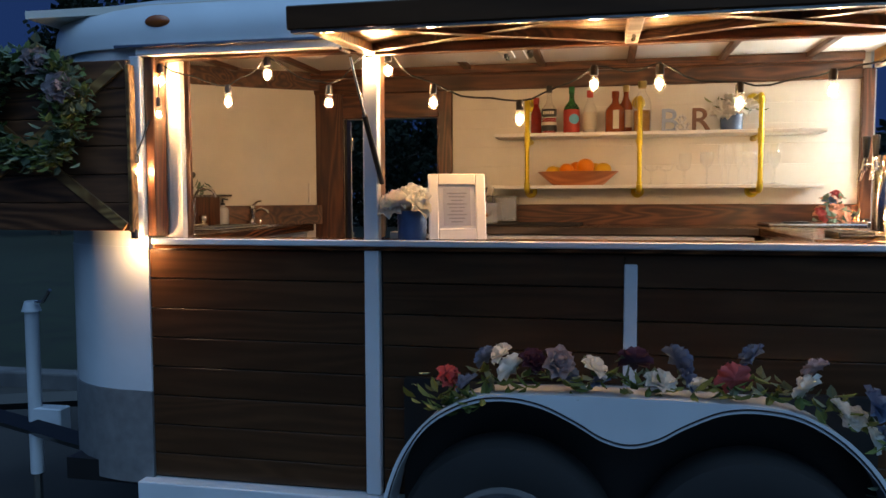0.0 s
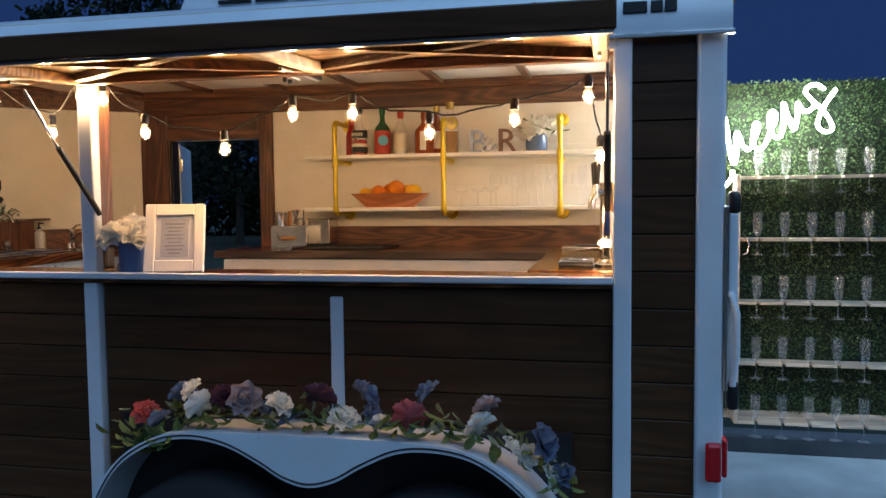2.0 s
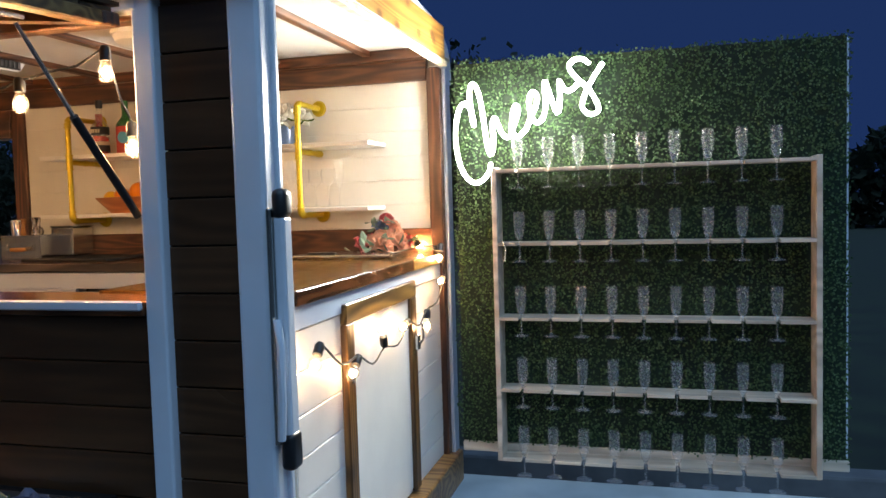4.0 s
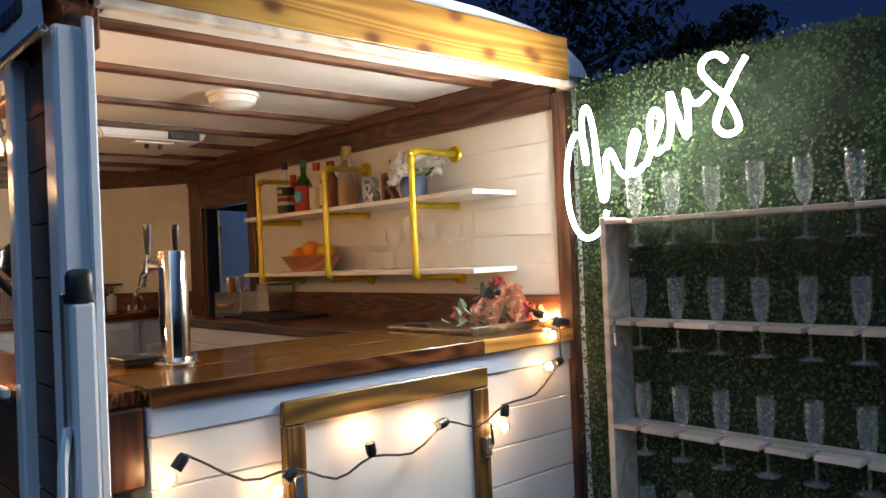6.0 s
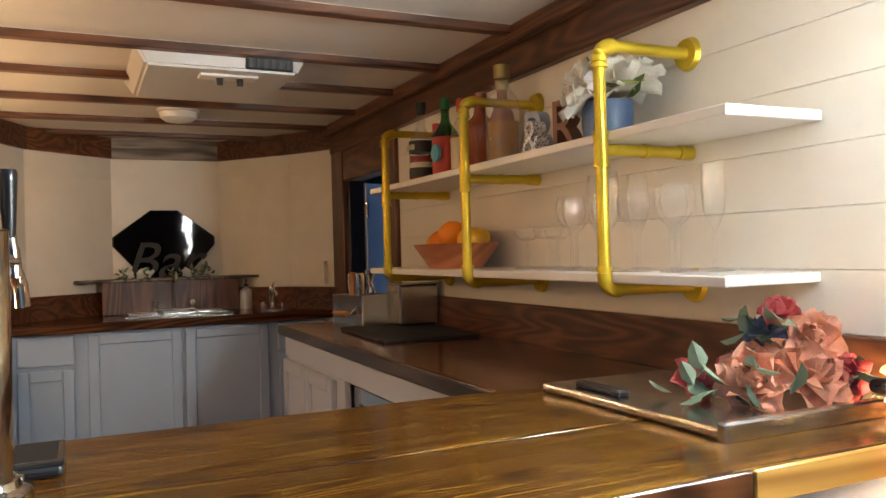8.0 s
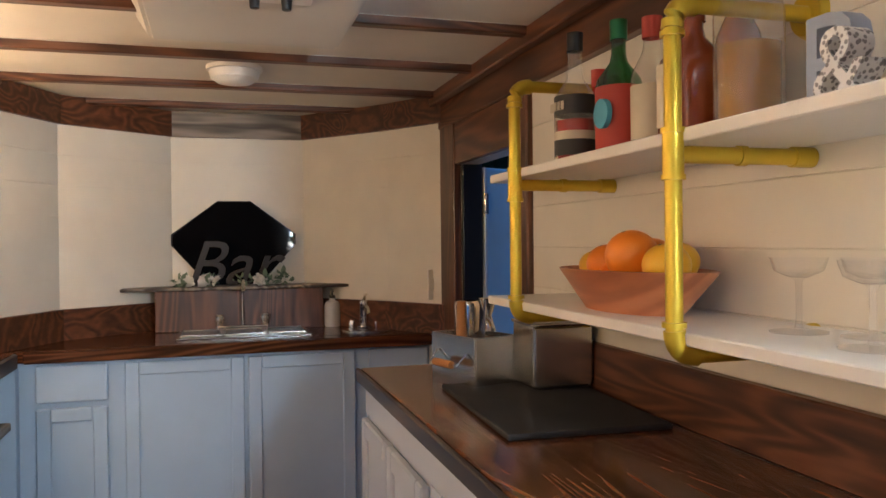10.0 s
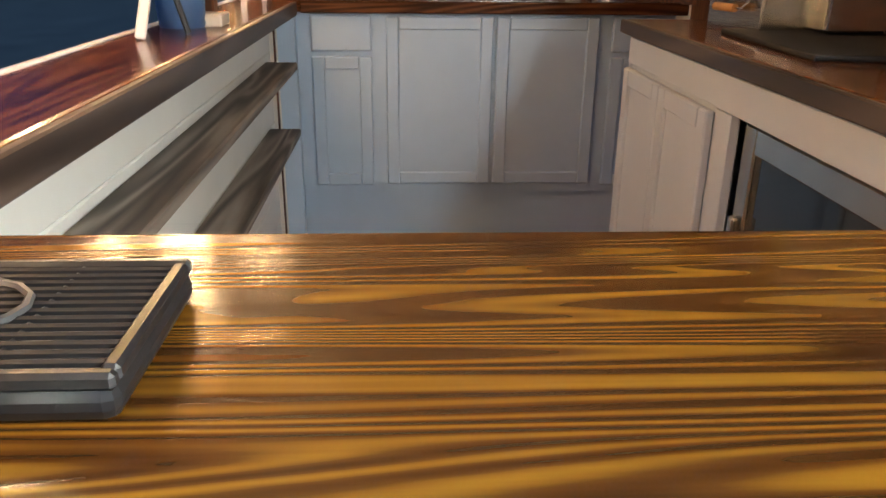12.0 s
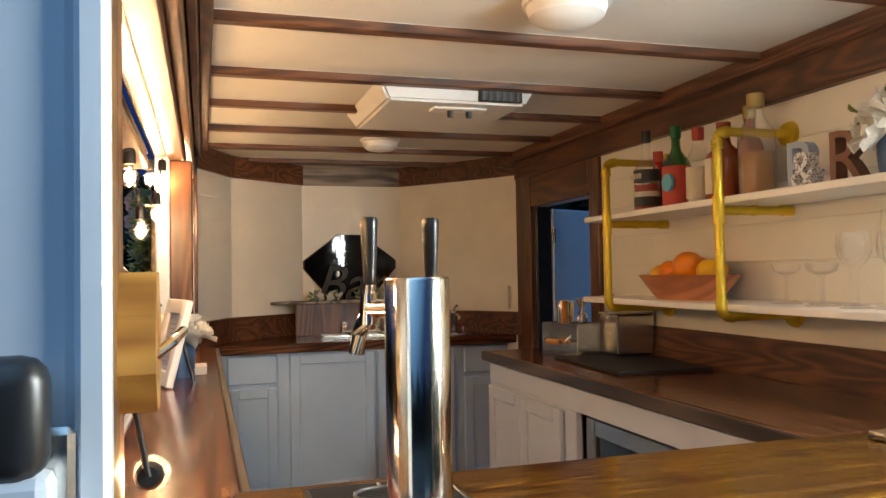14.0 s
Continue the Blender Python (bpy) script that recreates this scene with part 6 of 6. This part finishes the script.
light_string((-1.3, 2.72, 2.0), "black cord with warm bulbs across the front hatch", [(-1.79, 2.628, 1.385), (-1.79, 2.645, 1.67), (-1.745, 2.735, 1.89), (-1.734, 2.745, 2.02), (-1.452, 2.74, 1.93), (-1.296, 2.75, 2.03), (-1.048, 2.735, 1.915), (-0.87, 2.66, 2.03)], 0.015)
light_string((0.0, 2.67, 1.95), "black cord with warm bulbs across the long hatch", [(-0.812, 2.70, 2.02), (-0.645, 2.69, 1.90), (-0.337, 2.67, 1.835), (-0.088, 2.665, 1.942), (0.123, 2.65, 1.936), (0.373, 2.66, 1.868), (0.646, 2.64, 1.90), (0.868, 2.675, 1.965), (0.905, 2.71, 1.785), (0.935, 2.768, 1.497, 0, 80)], 0.02)
light_string((1.30, 3.5, 1.25), "black cord with warm bulbs looped along the bar front", [(1.29, 2.885, 1.220, -40, 0), (1.29, 3.142, 1.140, -50, 0), (1.29, 3.39, 1.197, -168, 0), (1.29, 3.613, 1.189, -80, 0), (1.29, 3.882, 1.162, -8, 0), (1.29, 4.11, 1.296, -80, 0), (1.275, 4.14, 1.40, -30, 0)], 0.035, M_BULBLOW)
light_string((1.15, 4.2, 1.45), "single warm bulb lying among the flowers on the bar", [(1.16, 4.225, 1.435, 75, 10), (1.235, 4.262, 1.412, 80, 0)], 0.0)

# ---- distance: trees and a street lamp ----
# leaf colour is near black: the dusk darkness of the silhouettes is in it
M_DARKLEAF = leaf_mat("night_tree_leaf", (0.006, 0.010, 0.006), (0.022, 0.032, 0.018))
M_BARK = paint("dark_bark", (0.05, 0.038, 0.03), 0.9, mottle=0.4, bump=0.8)


def tree(x, y, h, w, seed):
    rg = random.Random(seed)
    t_ = thing("tree", (x, y, 0.08), "dark leafy tree against the dusk sky", "tree", "trees beyond the lot")
    tips = []
    b1 = tube(bm_new(), [(0, 0, 0), (0.05, 0.02, h * 0.2), (-0.04, 0.05, h * 0.42), (0.03, 0, h * 0.75)], 0.03 * h, 8)
    for v in b1.verts:
        k = 1.0 - 0.75 * min(1.0, v.co.z / (h * 0.8))
        v.co.x *= k
        v.co.y *= k
    for i in range(9):
        an, z = rg.uniform(0, 6.28), h * rg.uniform(0.3, 0.7)
        e = Vector((math.cos(an) * w * rg.uniform(0.45, 0.95), math.sin(an) * w * 0.7, z + h * rg.uniform(0.08, 0.3)))
        rod(b1, (0, 0, z), e, 0.010 * h, 0.003 * h, 6)
        tips.append(e)
    part("trunk", b1, M_BARK, t_)
    vs_, fs_ = [], []
    cl = tips + [Vector((rg.gauss(0, w * 0.4), rg.gauss(0, w * 0.35), h * rg.uniform(0.4, 0.97))) for _ in range(26)]
    for c in cl:
        s_ = w * rg.uniform(0.16, 0.34) * (1.15 - 0.5 * c.z / h)
        for _ in range(130):
            p = c + Vector((rg.gauss(0, s_), rg.gauss(0, s_), rg.gauss(0, s_ * 0.8)))
            d = Vector((rg.uniform(-1, 1), rg.uniform(-1, 1), rg.uniform(-1, 1))) * 0.17
            e = Vector((rg.uniform(-1, 1), rg.uniform(-1, 1), rg.uniform(-1, 1))) * 0.12
            i0 = len(vs_)
            vs_ += [tuple(p), tuple(p + d), tuple(p + d + e), tuple(p + e)]
            fs_.append((i0, i0 + 1, i0 + 2, i0 + 3))
    me = bpy.data.meshes.new("crown")
    me.from_pydata(vs_, [], fs_)
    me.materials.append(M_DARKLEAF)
    c_ = new("crown", me)
    c_.parent = t_


for a in ((-10.8, 20, 10.0, 2.6, 1), (-15.0, 20.5, 7.6, 1.3, 2), (-7.6, 22, 7.5, 1.6, 3), (-20.5, 26, 6.0, 2.4, 4), (-12.5, 27, 5.6, 2.6, 5), (-5.0, 26, 6.2, 2.6, 6), (0.5, 27, 5.4, 2.6, 7), (-17.5, 30, 5.4, 2.8, 8), (-9.0, 31, 5.6, 3.0, 9), (-2.0, 21, 5.2, 2.2, 10), (-26, 24, 5.4, 2.8, 11)):
    tree(*a)
# low woods closing the horizon behind the lot
rng = np.random.default_rng(9)
n_ = 42000
wx = rng.uniform(-60, 40, n_)
wz = rng.random(n_) ** 0.8 * (4.0 + 0.7 * np.sin(wx * 0.55) + 0.5 * np.sin(wx * 1.7 + 1))
wy = 34 + rng.uniform(0, 3, n_)
# taller woods added all round the lot's other, unseen sides to darken reflections
m_ = 46000
an = rng.uniform(math.radians(-215), math.radians(35), m_)
rd_ = 36 + rng.uniform(0, 4, m_)
wx = np.concatenate([wx, rd_ * np.cos(an)])
wy = np.concatenate([wy, 3 + rd_ * np.sin(an)])
wz = np.concatenate([wz, rng.random(m_) ** 0.9 * (6.5 + 1.1 * np.sin(an * 17) + 0.8 * np.sin(an * 43 + 1))])
big = np.where(np.arange(n_ + m_) < n_, 1.0, 2.0)[:, None]
n_ += m_
P = np.stack([wx, wy, wz], 1)
D, E_ = big * rng.uniform(-0.34, 0.34, (n_, 3)), big * rng.uniform(-0.28, 0.28, (n_, 3))
V = np.stack([P, P + D, P + D + E_, P + E_], 1).reshape(-1, 3)
me = bpy.data.meshes.new("far_woods")
me.from_pydata([tuple(v) for v in V.tolist()], [], [(4 * i, 4 * i + 1, 4 * i + 2, 4 * i + 3) for i in range(n_)])
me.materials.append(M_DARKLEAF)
tagged(new("far_woods", me), "dark woods along the horizon at dusk, with an unseen ring added round the lot", "woods", kind="stuff")

sl = thing("street_lamp", (-16.0, 25.0, 0.1), "street lamp with two white heads glowing far off", "street lamp")
part("pole", rod(bm_new(), (0, 0, 0), (0, 0, 2.75), 0.05, 0.035, 8), M_STEEL, sl)
part("arm", rod(bm_new(), (-0.35, 0, 2.75), (0.35, 0, 2.75), 0.025, seg=6), M_STEEL, sl)
for xx in (-0.33, 0.33):
    part("lamp_head", cbox(xx - 0.18, xx + 0.18, -0.12, 0.1, 2.72, 2.80, 0.01), glow("street_lamp_glow", (0.8, 0.95, 1.0), 9.0) if xx < 0 else bpy.data.materials["street_lamp_glow"], sl, "glowing white lamp head")

# ---- floor planks, last ----
rg = random.Random(2)
xk = -1.80
while xk < 0.70:
    w = 0.058
    cuts = [2.786]
    while cuts[-1] < 4.2:
        cuts.append(min(4.285, cuts[-1] + rg.uniform(0.28, 0.75)))
    if cuts[-1] < 4.285:
        cuts.append(4.285)
    for a, b in zip(cuts, cuts[1:]):
        part("plank", cbox(xk, xk + w - 0.0012, a, b - 0.0012, ZF - 0.012, ZF, 0.0012), M_FLOOR, floor)
    xk += w
